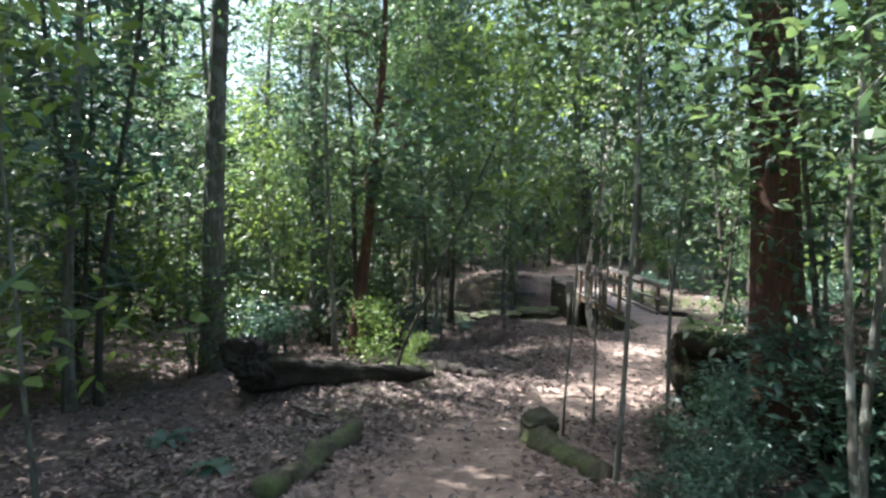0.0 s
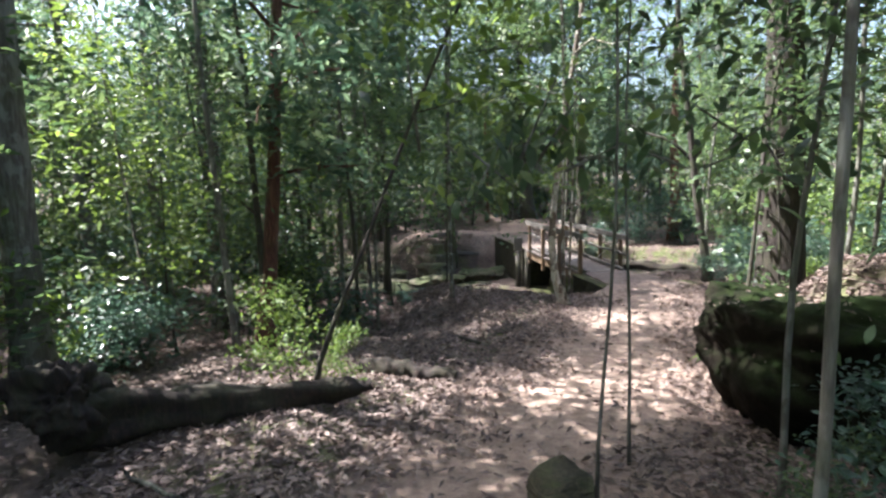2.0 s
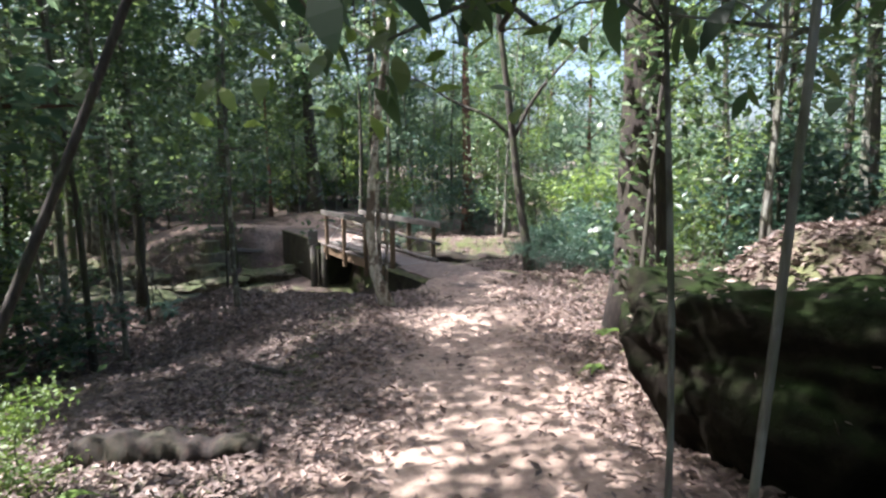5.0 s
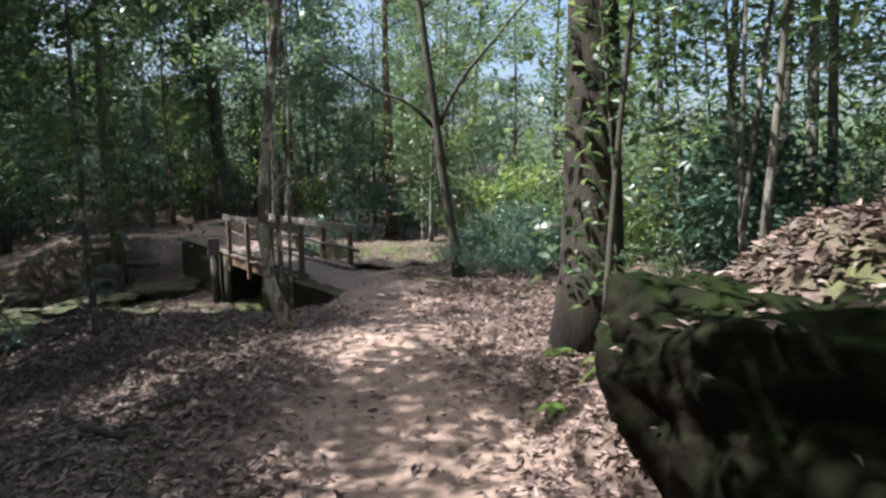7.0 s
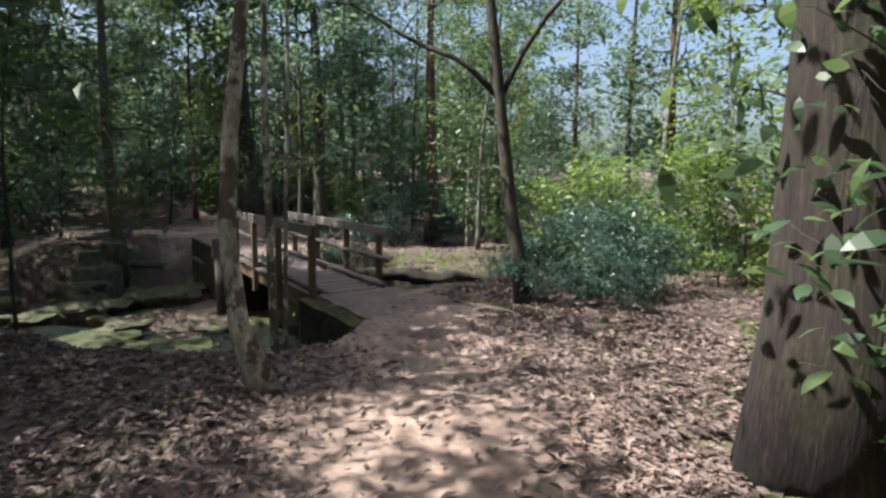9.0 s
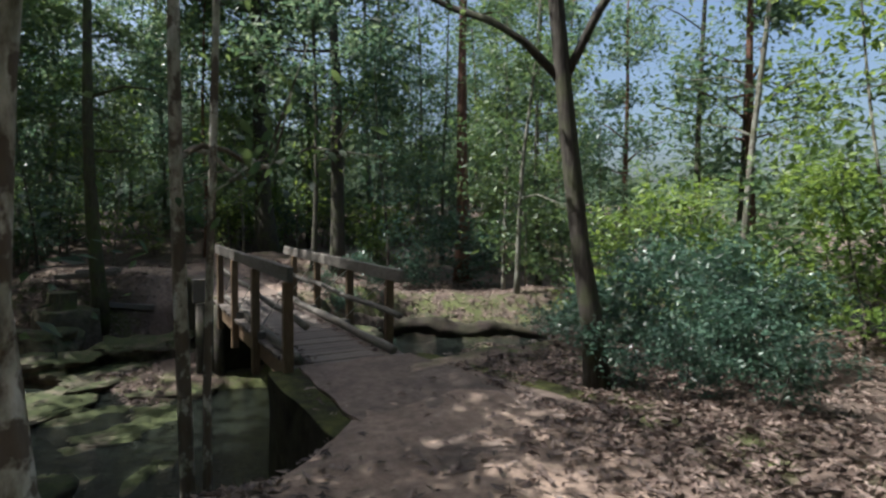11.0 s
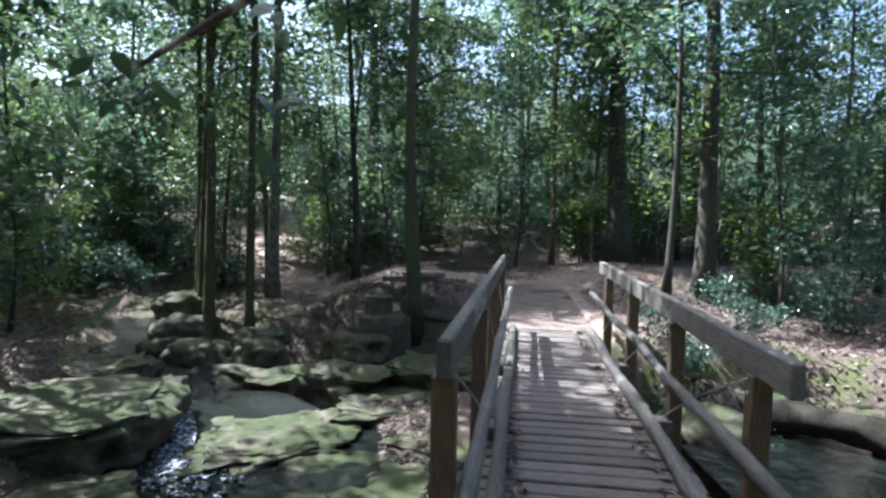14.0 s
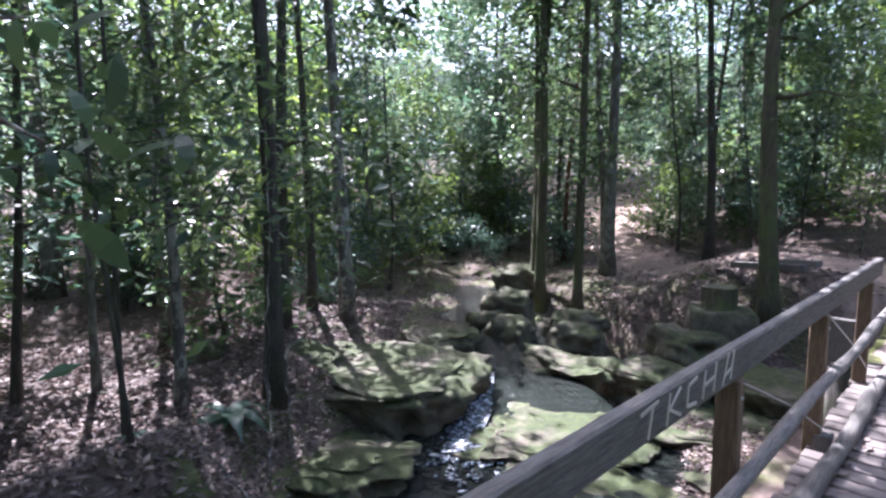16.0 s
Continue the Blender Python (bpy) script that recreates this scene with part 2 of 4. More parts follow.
def tube(bm, pts, radii, sides=8, lump=0.0, seed=0.0):
    rings = []
    for i, p in enumerate(pts):
        p = Vector(p)
        d = (Vector(pts[min(i + 1, len(pts) - 1)]) - Vector(pts[max(i - 1, 0)])).normalized()
        a = d.orthogonal().normalized() if abs(d.z) < 0.5 else Vector((1, 0, 0)).cross(d).normalized()
        b = d.cross(a)
        ring = []
        for k in range(sides):
            w = math.tau * k / sides
            q = a * math.cos(w) + b * math.sin(w)
            rr = radii[i] * (1 + lump * noise.noise(p * 1.7 + q * 1.3 + Vector((seed, seed, 0))))
            ring.append(bm.verts.new(p + q * rr))
        rings.append(ring)
    for r0, r1 in zip(rings, rings[1:]):
        for k in range(sides):
            bm.faces.new((r0[k], r0[(k + 1) % sides], r1[(k + 1) % sides], r1[k]))
    bm.faces.new(rings[-1])
    bm.faces.new(rings[0][::-1])
    return bm


def leaf_arrays(centres, size, rng, droop=0.25, slim=0.42, flat=0.6, jitter=0.35, fine=False):
    """Folded leaves about the centres: corner and face arrays. fine: rounded, bent blades; else four corners."""
    n = len(centres)
    d = rng.normal(size=(n, 3))
    d[:, 2] = d[:, 2] * (1 - flat) - droop
    d /= np.linalg.norm(d, axis=1, keepdims=True)
    up = rng.normal(size=(n, 3)) * 0.5 + (0, 0, 1)
    s = np.cross(d, up)
    s /= np.linalg.norm(s, axis=1, keepdims=True) + 1e-9
    up = np.cross(s, d)
    ln = size * (1 + jitter * rng.uniform(-1, 1, (n, 1)))
    k = np.arange(n)[:, None]
    if not fine:
        base = centres - d * ln / 2
        mid = centres - d * ln * 0.08 + up * ln * 0.06
        v = np.stack([base, mid + s * ln * slim / 2, centres + d * ln / 2, mid - s * ln * slim / 2], 1).reshape(-1, 3)
        return v, np.concatenate([4 * k + (0, 1, 2), 4 * k + (0, 2, 3)])
    rows = []
    for u, w in ((0.0, 0.04), (0.22, 0.75), (0.5, 1.0), (0.78, 0.62), (1.0, 0.03)):
        c = centres + d * ln * (u - 0.5) - up * ln * 0.22 * (u - 0.35) ** 2
        rows += [c + s * ln * slim / 2 * w + up * ln * 0.05 * w, c - s * ln * slim / 2 * w + up * ln * 0.05 * w]
    v = np.stack(rows, 1).reshape(-1, 3)
    return v, np.concatenate([10 * k + (2 * q, 2 * q + 2, 2 * q + 3, 2 * q + 1) for q in range(4)])


# ---- lie of the land ----
CREEK = np.array([(-22, 20), (-13, 13), (-8.5, 9.2), (-6.0, 6.3), (-4.3, 4.2), (-2.4, 2.7), (0, 2.6), (3.2, 2.9), (7, 2.2), (13, 0.5), (24, -2)], float)
TRACK = np.array([(-6.6, -30), (-6.35, -16.5), (-6.1, -12), (-4.7, -9.3), (-2.7, -6.2), (-0.9, -3.6), (-0.15, -0.5), (-0.15, 6), (-0.1, 10.5), (1.6, 14.5), (6, 17), (16, 18)], float)
SIDE_TRACK = np.array([(-0.2, 10.8), (-3.0, 12.8), (-6.6, 13.8), (-9.5, 17.5), (-11.5, 22)], float)


def distance(x, y, line):
    best = np.full(np.shape(x), 1e9)
    for (x0, y0), (x1, y1) in zip(line, line[1:]):
        dx, dy = x1 - x0, y1 - y0
        t = np.clip(((x - x0) * dx + (y - y0) * dy) / (dx * dx + dy * dy), 0, 1)
        best = np.minimum(best, np.hypot(x - x0 - t * dx, y - y0 - t * dy))
    return best


def step(a, b, v):
    t = np.clip((v - a) / (b - a), 0, 1)
    return t * t * (3 - 2 * t)


def waves(x, y):
    return (0.05 * np.sin(1.9 * x + 0.7 * y) * np.sin(1.3 * y - 0.5 * x + 1) + 0.03 * np.sin(4.1 * x - 2.7 * y + 2) * np.sin(3.3 * y + 1.1 * x)
            + 0.012 * np.sin(11 * x + 3 * y) * np.sin(9 * y - 4 * x))


def land(x, y):
    x, y = np.asarray(x, float), np.asarray(y, float)
    z = np.interp(y, [-40, -17, -13.5, -11.5, -9.8, -6.2, -4], [2.2, 1.37, 1.05, 0.70, 0.42, 0.12, 0.055])
    track = np.minimum(distance(x, y, TRACK), distance(x, y, SIDE_TRACK))
    # raised terrace beside the boulder, and the low rise under the fallen log
    z = z + 1.42 * step(-2.9, -1.6, x) * step(-7.4, -9.2, y) * step(-14, -11.5, y) + 0.35 * step(-2, 4, x) * step(-5, -9, y)
    z = z + 0.3 * np.exp(-((x + 8.0) / 1.8) ** 2 - ((y + 8.6) / 1.4) ** 2)
    # the floor falls away towards the creek
    z = z - 0.75 * step(-3.6, -6.0, x) * step(-6.5, -1.0, y) * step(30, 10, y) - 0.25 * step(2, 6, x) * step(-6, 0, y)
    z = z - 0.5 * step(5, 9, y) * step(0.8, 4.5, track) + 2.2 * step(14, 34, y) + 2.0 * step(-10, -30, x) + 1.5 * step(10, 30, x)
    z = z + waves(x, y) * (0.4 + 0.8 * step(0.6, 1.8, track))
    z = z - 1.4 * step(0.55, 0.1, x) * step(-8.5, -5.5, x) * step(3, 4.5, y) * step(10.9, 9.6, y)
    # creek bed
    c = np.minimum(distance(x, y, CREEK), np.hypot((x + 1.9) / 0.85, y - 0.6) + 0.1) + 0.25 * np.sin(1.7 * x + 0.6 * y) * np.sin(1.1 * y)
    half = 1.75 - 0.85 * step(-4.5, -7, x)
    bed = -1.72 + 0.12 * np.sin(2.3 * x) * np.sin(2.9 * y) + 0.9 * step(1.0, 3.5, x) * step(14, 6, x) + 0.16 * np.clip(-x - 4.5, 0, 6)
    z = np.where(c < half + 1.4, bed + (z - bed) * step(half - 0.1, half + 1.15, c), z)
    return z


def land_at(x, y):
    return float(land(x, y))


def ground_mesh():
    xs = np.concatenate([-np.geomspace(300, 15.2, 16), np.arange(-15, 12.01, 0.15), np.geomspace(12.2, 300, 16)])
    ys = np.concatenate([-np.geomspace(300, 19.2, 12), np.arange(-19, 21.01, 0.15), np.geomspace(21.2, 300, 16)])
    gx, gy = np.meshgrid(xs, ys)
    gz = land(gx, gy)
    v = np.stack([gx.ravel(), gy.ravel(), gz.ravel()], 1)
    w, h = len(xs), len(ys)
    i = (np.arange(h - 1)[:, None] * w + np.arange(w - 1)).ravel()
    f = np.stack([i, i + 1, i + 1 + w, i + w], 1)
    ob = part_data("ground", v, f, GROUND, smooth=True)
    d = np.minimum(distance(gx, gy, TRACK), distance(gx, gy, SIDE_TRACK)) + 0.25 * np.sin(2.1 * gx + gy) * np.sin(1.7 * gy)
    sand = step(1.9, 0.7, d) * np.where((gy > -0.3) & (gy < 10.2) & (gz < -0.12), 0.0, 1.0)
    moss = step(1.4, 1.9, d) * step(2.9, 2.2, d) * 0.8 + step(3.6, 2.4, distance(gx, gy, CREEK)) * 0.9
    for key, val in (("sand", sand), ("moss", np.clip(moss, 0, 1))):
        ob.data.attributes.new(key, "FLOAT", "POINT").data.foreach_set("value", val.ravel().astype(np.float32))
    return tagged(ob, "leaf-strewn brown forest floor with a sandy walking track", "ground", kind="structure")


ground_mesh()


# ---- trees ----
def grow(h, r, seed, lean=(0, 0), knee=(0, 0), bend=0.25, limbs=8, first=0.45, reach=1.3, leaves=2500, leaf=0.09, spread=0.4, sides=8, flare=0.5, twigs=3, droop=0.3, fine=False, boughs=()):
    """Trunk mesh with limbs, and leaf centres."""
    rng = np.random.default_rng(seed)
    bm = bmesh.new()
    n = 14
    ph = rng.uniform(0, 6.28, 4)
    pts, rad = [], []
    for i in range(n):
        u = i / (n - 1)
        z = h * u ** 1.15
        k = 1 - math.exp(-z / 0.7)
        pts.append((knee[0] * k + lean[0] * z + bend * u * math.sin(3.3 * u + ph[0]) + 0.06 * bend * math.sin(14 * u + ph[2]), knee[1] * k + lean[1] * z + bend * u * math.sin(2.9 * u + ph[1]), z - 0.25 * (i == 0)))
        rad.append(r * (1 - 0.82 * u) * (1 + flare * math.exp(-z / (2.2 * r + 0.05))))
    tube(bm, pts, rad, sides, 0.18, seed)
    tips = []
    for hb, az, ln, rise in boughs:
        j = min(int((hb / h) ** (1 / 1.15) * (n - 1)), n - 2)
        p0 = np.array(pts[j])
        lp = [p0 + np.array([math.cos(az) * ln * s, math.sin(az) * ln * s, ln * rise * s * (1.5 - 0.6 * s) + 0.08 * math.sin(s * 9)]) for s in np.linspace(0, 1, 8)]
        tube(bm, lp, [rad[j] * (0.6 - 0.45 * q / 7) for q in range(8)], 7, 0.15)
        for q in lp[3:]:
            e = q + rng.normal(size=3) * 0.35
            tube(bm, [q, (q + e) / 2, e], [0.012, 0.009, 0.004], 4)
            tips += [e, (q + e) / 2]
    for k in range(limbs):
        u = first + (1 - first) * (k + rng.uniform(0, 0.9)) / limbs
        u = min(u, 0.98)
        j = min(int(u ** (1 / 1.0) * (n - 1)), n - 2)
        p0 = np.array(pts[j]) + (np.array(pts[j + 1]) - pts[j]) * rng.uniform(0, 1)
        az = rng.uniform(0, 6.28)
        ln = reach * (1.15 - 0.6 * u) * rng.uniform(0.6, 1.25)
        rise = rng.uniform(0.1, 0.9)
        lp = [p0 + np.array([math.cos(az) * ln * s, math.sin(az) * ln * s, ln * (rise * s - 0.35 * s * s)]) + rng.normal(size=3) * 0.04 * ln * (s > 0) for s in (0, 0.35, 0.7, 1.0)]
        lr = max(rad[j] * 0.42, 0.006)
        tube(bm, lp, [lr, lr * 0.7, lr * 0.45, lr * 0.2], 5)
        for _ in range(twigs):
            s = rng.uniform(0.35, 1.05)
            q = lp[0] + (lp[-1] - lp[0]) * s
            e = q + rng.normal(size=3) * ln * 0.28
            tube(bm, [q, (q + e) / 2 + rng.normal(size=3) * 0.03, e], [lr * 0.3, lr * 0.22, lr * 0.1], 4)
            tips.append((q + e) / 2)
            tips.append(e)
    tips = np.array(tips) if tips else np.zeros((1, 3))
    pick = rng.integers(0, len(tips), leaves)
    wts = rng.normal(size=(leaves, 3)) * spread * np.array([1, 1, 0.6])
    v, f = leaf_arrays(tips[pick] + wts, leaf, rng, droop, fine=fine)
    return bm, v, f


def tree(name, label, bark_mat, leaf_mat, at, spin=0.0, size=1.0, category="tree", group="", **kw):
    bm, v, f = grow(**kw)
    top = new(name)
    part("trunk", bm, bark_mat, top, smooth=True)
    part_data("crown", v, f, leaf_mat, top)
    top.matrix_basis = pose(at[0], at[1], land_at(*at[:2]) if len(at) < 3 else at[2], 0, 0, spin) @ Matrix.Scale(size, 4)
    return tagged(top, label, category, group)

# ---- footbridge ----
def footbridge():
    top = new("footbridge")
    left, right, start, end = -0.76, 0.56, 0.12, 5.66
    for x in (left + 0.12, (left + right) / 2, right - 0.12):
        part("stringer", beam(bmesh.new(), (x, start - 0.1, -0.14), (x, end + 0.1, -0.14), 0.12, 0.24), WOOD_POST, top)
    plank = None
    n = 38
    rng = random.Random(4)
    for i in range(n):
        y = start + (end - start) * (i + 0.5) / n
        if plank is None:
            plank = part("plank", box(bmesh.new(), (left, -0.061, -0.025), (right, 0.061, 0.025), 0.008), WOOD_DECK, top)
            ob = plank
        else:
            ob = new("plank", plank.data)
            ob.parent = top
        ob.location = (rng.uniform(-0.012, 0.012), y, 0.012 + rng.uniform(-0.004, 0.004))
        ob.rotation_euler = (rng.uniform(-0.012, 0.012), rng.uniform(-0.004, 0.004), rng.uniform(-0.006, 0.006))
    # sides: inner face at both ends, rail top at both ends, post places, inward sign
    for x0, x1, z0, z1, y0, y1, posts, s in ((-0.80, -0.665, 1.105, 1.06, -0.07, 5.5, (0.03, 1.75, 3.4, 5.0), 1), (0.56, 0.60, 0.99, 1.0, 0.33, 5.75, (0.72, 2.1, 3.65, 5.1), -1)):
        def side(y, off=0.0, z=0.0):
            u = (y - y0) / (y1 - y0)
            return (x0 + (x1 - x0) * u + s * off, y, z)
        def top_z(y):
            return z0 + (z1 - z0) * (y - y0) / (y1 - y0)
        for y in posts:
            px = side(y, -0.035)[0]
            bm = box(bmesh.new(), (px - 0.05, y - 0.042, -0.42), (px + 0.05, y + 0.042, top_z(y) - 0.153), 0.008)
            for v in bm.verts:
                v.co.x += 0.006 * noise.noise(v.co * 3 + Vector((y, 0, 0)))
            part("post", bm, WOOD_POST, top)
            part("bolt", tube(bmesh.new(), [(px + s * 0.048, y, top_z(y) - 0.24), (px + s * 0.056, y, top_z(y) - 0.24)], [0.011, 0.009], 8), WIRE, top, "rusty bolt head")
        rail = beam(bmesh.new(), side(y0, -0.028, z0 - 0.077), side(y1, -0.028, z1 - 0.077), 0.058, 0.154, 0.009)
        bmesh.ops.subdivide_edges(rail, edges=[e for e in rail.edges if e.calc_length() > 3], cuts=18)
        for v in rail.verts:
            v.co += Vector((0.5, 0, 1)) * 0.006 * noise.noise(Vector((x0 * 9, v.co.y * 1.6, v.co.z * 2)))
        part("top_rail", rail, WOOD_GREY, top, "sawn grey top rail")
        n = 15
        bm = tube(bmesh.new(), [side(y0 - 0.17 + (y1 - y0 + 0.3) * k / (n - 1), 0.075, top_z(y0) * 0.485 + 0.016 * math.sin(k * 1.1) + 0.004 * k) for k in range(n)], [0.036 + 0.003 * math.sin(k * 2.3) for k in range(n)], 9, 0.25, x0)
        part("middle_rail", bm, WOOD_GREY, top, "round weathered pole", True)
        bm = tube(bmesh.new(), [side(0.22 + 5.3 * k / (n - 1), 0.13 + 0.01 * math.sin(k * 0.9), 0.085 + 0.006 * math.sin(k * 1.7)) for k in range(n)], [0.054 + 0.005 * math.sin(k * 1.3) for k in range(n)], 9, 0.25, x0 + 5)
        part("kerb_log", bm, WOOD_GREY, top, "round kerb log on the deck edge", True)
        for a, b in zip(posts, posts[1:]):
            bm = tube(bmesh.new(), [side(a, 0.02, top_z(a) - 0.17), side((a + b) / 2, 0.02, top_z(a) * 0.52), side(b, 0.02, 0.16)], [0.0055] * 3, 5)
            part("wire", bm, WIRE, top)
        for y in posts[1:3]:
            part("block", box(bmesh.new(), (side(y, 0.03)[0] - 0.05, y - 0.06, 0.03), (side(y, 0.03)[0] + 0.05, y + 0.06, 0.13), 0.008), WOOD_GREY, top, "grey timber block under the kerb log")
    part("end_board", box(bmesh.new(), (-1.1, 5.66, -0.02), (-0.79, 5.72, 0.42), 0.01), WOOD_GREY, top, "pale sawn board at the far end")
    for x, y in ((-0.95, 5.69), (-0.66, 5.5), (-0.66, 0.28), (0.46, 0.28)):
        part("support_log", tube(bmesh.new(), [(x, y, -1.9), (x, y, -1.0), (x, y, -0.05)], [0.11, 0.105, 0.1], 10, 0.15, y), BARK_DARK, top, "dark round upright log", True)
    # pale letters scratched into the inner face of the rail
    def stroke(y, z, dy, dz, w=0.013):
        def at(q, h):
            return (-0.7995 + (q + 0.07) * 0.135 / 5.57 + 0.003, q, h)
        part("scratched_stroke", beam(bmesh.new(), at(y, z), at(y + dy, z + dz), 0.004, w, 0), PAINT_SCRATCH, top)
    for y, z, dy, dz in ((0.86, 0.965, 0.03, 0.11), (0.80, 1.065, 0.13, 0.012), (1.0, 0.965, 0.02, 0.115), (1.02, 1.02, 0.09, 0.055), (1.02, 1.02, 0.1, -0.05), (1.17, 0.985, 0.01, 0.075), (1.18, 1.06, 0.08, 0.015),
                         (1.17, 0.985, 0.09, -0.012), (1.32, 0.97, 0.02, 0.11), (1.34, 1.02, 0.1, 0.01), (1.43, 0.97, 0.02, 0.115), (1.53, 0.965, 0.06, 0.125), (1.62, 0.97, 0.03, 0.12), (1.55, 1.0, 0.09, 0.02)):
        stroke(y, z, dy, dz)
    return tagged(top, "narrow weathered timber footbridge with post and rail sides", "footbridge")


footbridge()


def prism(outline, lo, hi, cuts=0.35):
    """A slab over an outline, its edge cut finely and made uneven."""
    pts = []
    for (x0, y0), (x1, y1) in zip(outline, outline[1:] + outline[:1]):
        n = max(1, int(math.hypot(x1 - x0, y1 - y0) / cuts))
        pts += [(x0 + (x1 - x0) * k / n, y0 + (y1 - y0) * k / n) for k in range(n)]
    bm = bmesh.new()
    rings = []
    for z in (lo, lo + (hi - lo) * 0.4, lo + (hi - lo) * 0.8, hi - 0.03, hi):
        ring = []
        for x, y in pts:
            q = Vector((x, y, z))
            j = 0.05 * noise.noise(q * 2.3)
            ring.append(bm.verts.new((x + j, y + 0.05 * noise.noise(q * 2.1 + Vector((5, 0, 0))), z + (0.02 * noise.noise(q * 3) if z > hi - 0.1 else 0))))
        rings.append(ring)
    for a, b in zip(rings, rings[1:]):
        for k in range(len(pts)):
            bm.faces.new((a[k], a[(k + 1) % len(pts)], b[(k + 1) % len(pts)], b[k]))
    bm.faces.new(rings[-1])
    bmesh.ops.recalc_face_normals(bm, faces=bm.faces)
    return bm


near = part("near_abutment", prism([(-1.02, 0.1), (-1.0, -2.35), (-0.6, -2.6), (0.6, -2.7), (1.55, -2.5), (1.25, -1.3), (0.78, 0.1)], -2.0, 0.034), CONCRETE_SHADED)
tagged(near, "moss-edged old concrete approach slab to the bridge", "abutment", kind="structure")
dirt = part("track_surface", prism([(-0.72, 0.08), (-0.75, -1.4), (-0.6, -2.75), (0.5, -2.9), (1.15, -2.4), (0.85, -1.2), (0.6, 0.08)], 0.03, 0.064, 0.12), DIRT)
tagged(dirt, "trodden brown dirt over the approach slab", "track", kind="structure")
far = part("far_abutment", prism([(-0.78, 5.62), (0.6, 5.62), (0.75, 8), (0.7, 10.2), (-0.8, 10.0)], -2.0, 0.03), CONCRETE_SHADED)
fardirt = part("track_surface", prism([(-0.72, 5.7), (0.55, 5.7), (0.7, 8), (0.66, 10.4), (-0.75, 10.4), (-0.7, 8)], 0.02, 0.037, 0.12), DIRT)
tagged(fardirt, "trodden brown dirt over the far slab", "track", kind="structure")
tagged(far, "concrete abutment at the far end, coloured dark for shade", "abutment", kind="structure")


# ---- creek ----
def ribbon(name, line, halves, zs, mat):
    v, f = [], []
    for i, (x, y) in enumerate(line):
        half = halves[i]
        a, b = line[max(i - 1, 0)], line[min(i + 1, len(line) - 1)]
        d = Vector((b[0] - a[0], b[1] - a[1], 0)).normalized()
        for s in (-1, -0.33, 0.33, 1):
            v.append((x - d.y * half * s, y + d.x * half * s, zs[i]))
        if i:
            for k in range(3):
                q = 4 * (i - 1) + k
                f.append((q, q + 1, q + 5, q + 4))
    return part_data(name, np.array(v), np.array(f), mat, smooth=True)


line = [tuple(p) for p in CREEK]
tagged(ribbon("water", line[:7] + [(1.2, 2.7)], [0.8, 0.8, 0.9, 1.3, 2.2, 3.3, 3.3, 3.3], [-0.72, -0.74, -0.98, -1.32, -1.5, -1.55, -1.55, -1.55], WATER), "dark shallow creek water between mossy rocks", "water", kind="structure")
tagged(ribbon("pool", [(1.3, 2.7)] + line[7:], [2.6] * 5, [-0.72] * 5, WATER), "still shallow pool beside the bridge", "water", kind="structure")


def rock(at, size, seed, mat=ROCK, label="flat moss-covered sandstone rock in the creek", spin=0.0, rough=0.38, name="boulder", detail=4, group="creek boulders", undercut=0.0, flat=0.0):
    """A weathered boulder; flat above 0 planes its top into a worn, stepped ledge."""
    bm = bmesh.new()
    bmesh.ops.create_icosphere(bm, subdivisions=detail, radius=1)
    o = Vector((seed * 3.1, seed * 1.7, 0))
    for v in bm.verts:
        d = v.co.normalized()
        k = 1 + rough * noise.noise(d * 1.3 + o) + rough * 0.5 * noise.noise(d * 3.1 + o) + rough * 0.25 * noise.noise(d * 8 + o) - rough * 0.35 * abs(noise.noise(d * 2.3 + o * 2)) + rough * 0.1 * noise.noise(d * 19 + o)
        q = Vector([math.copysign(abs(c) ** 0.72, c) for c in d]) * k
        if flat and q.z > 0:
            lift = 0.5 + 0.5 * noise.noise(Vector((q.x * 1.4, q.y * 1.4, 0)) + o)
            ledge = math.floor(lift * 3.2) / 3.2 * 0.55 + lift * 0.45
            q.z = q.z * (1 - flat) + flat * min(q.z, 0.35 + 0.5 * ledge + 0.07 * noise.noise(q * 5 + o))
        wide = 1 + undercut * (q.z - 0.6)
        v.co = Vector((q.x * size[0] * wide, q.y * size[1] * wide, q.z * size[2]))
    ob = part(name, bm, mat, smooth=True)
    ob.matrix_basis = pose(*at, 0, 0, spin)
    return tagged(ob, label, "boulder", group)


LEDGES = (      # place, size, turn: broad slabs the creek runs between
    ((-6.2, 4.15, -1.28), (1.5, 1.3, 0.64), 35), ((-5.5, 2.45, -1.5), (1.25, 0.75, 0.36), 25), ((-3.6, 5.0, -1.61), (1.2, 0.85, 0.3), 35), ((-2.5, 4.1, -1.7), (1.1, 0.9, 0.28), 10),
    ((-4.75, 7.15, -1.5), (0.85, 0.55, 0.5), 20), ((-3.55, 7.5, -1.45), (1.05, 0.7, 0.48), -15), ((-2.4, 6.6, -1.6), (0.9, 0.8, 0.34), 15), ((-7.3, 3.3, -1.0), (1.0, 0.7, 0.35), 10),
    ((-2.7, 1.75, -1.72), (1.2, 0.75, 0.26), 80), ((-6.9, 6.2, -1.2), (0.7, 0.5, 0.42), 60), ((-1.45, 5.5, -1.7), (0.6, 0.8, 0.4), 70), ((-1.7, 8.0, -1.4), (0.8, 1.0, 0.5), 85))
for i, (at, size, spin) in enumerate(LEDGES):
    rock(at, size, i + 1, spin=spin, rough=0.42, detail=5, flat=0.85, undercut=0.18, label="broad mossy sandstone ledge beside the creek")
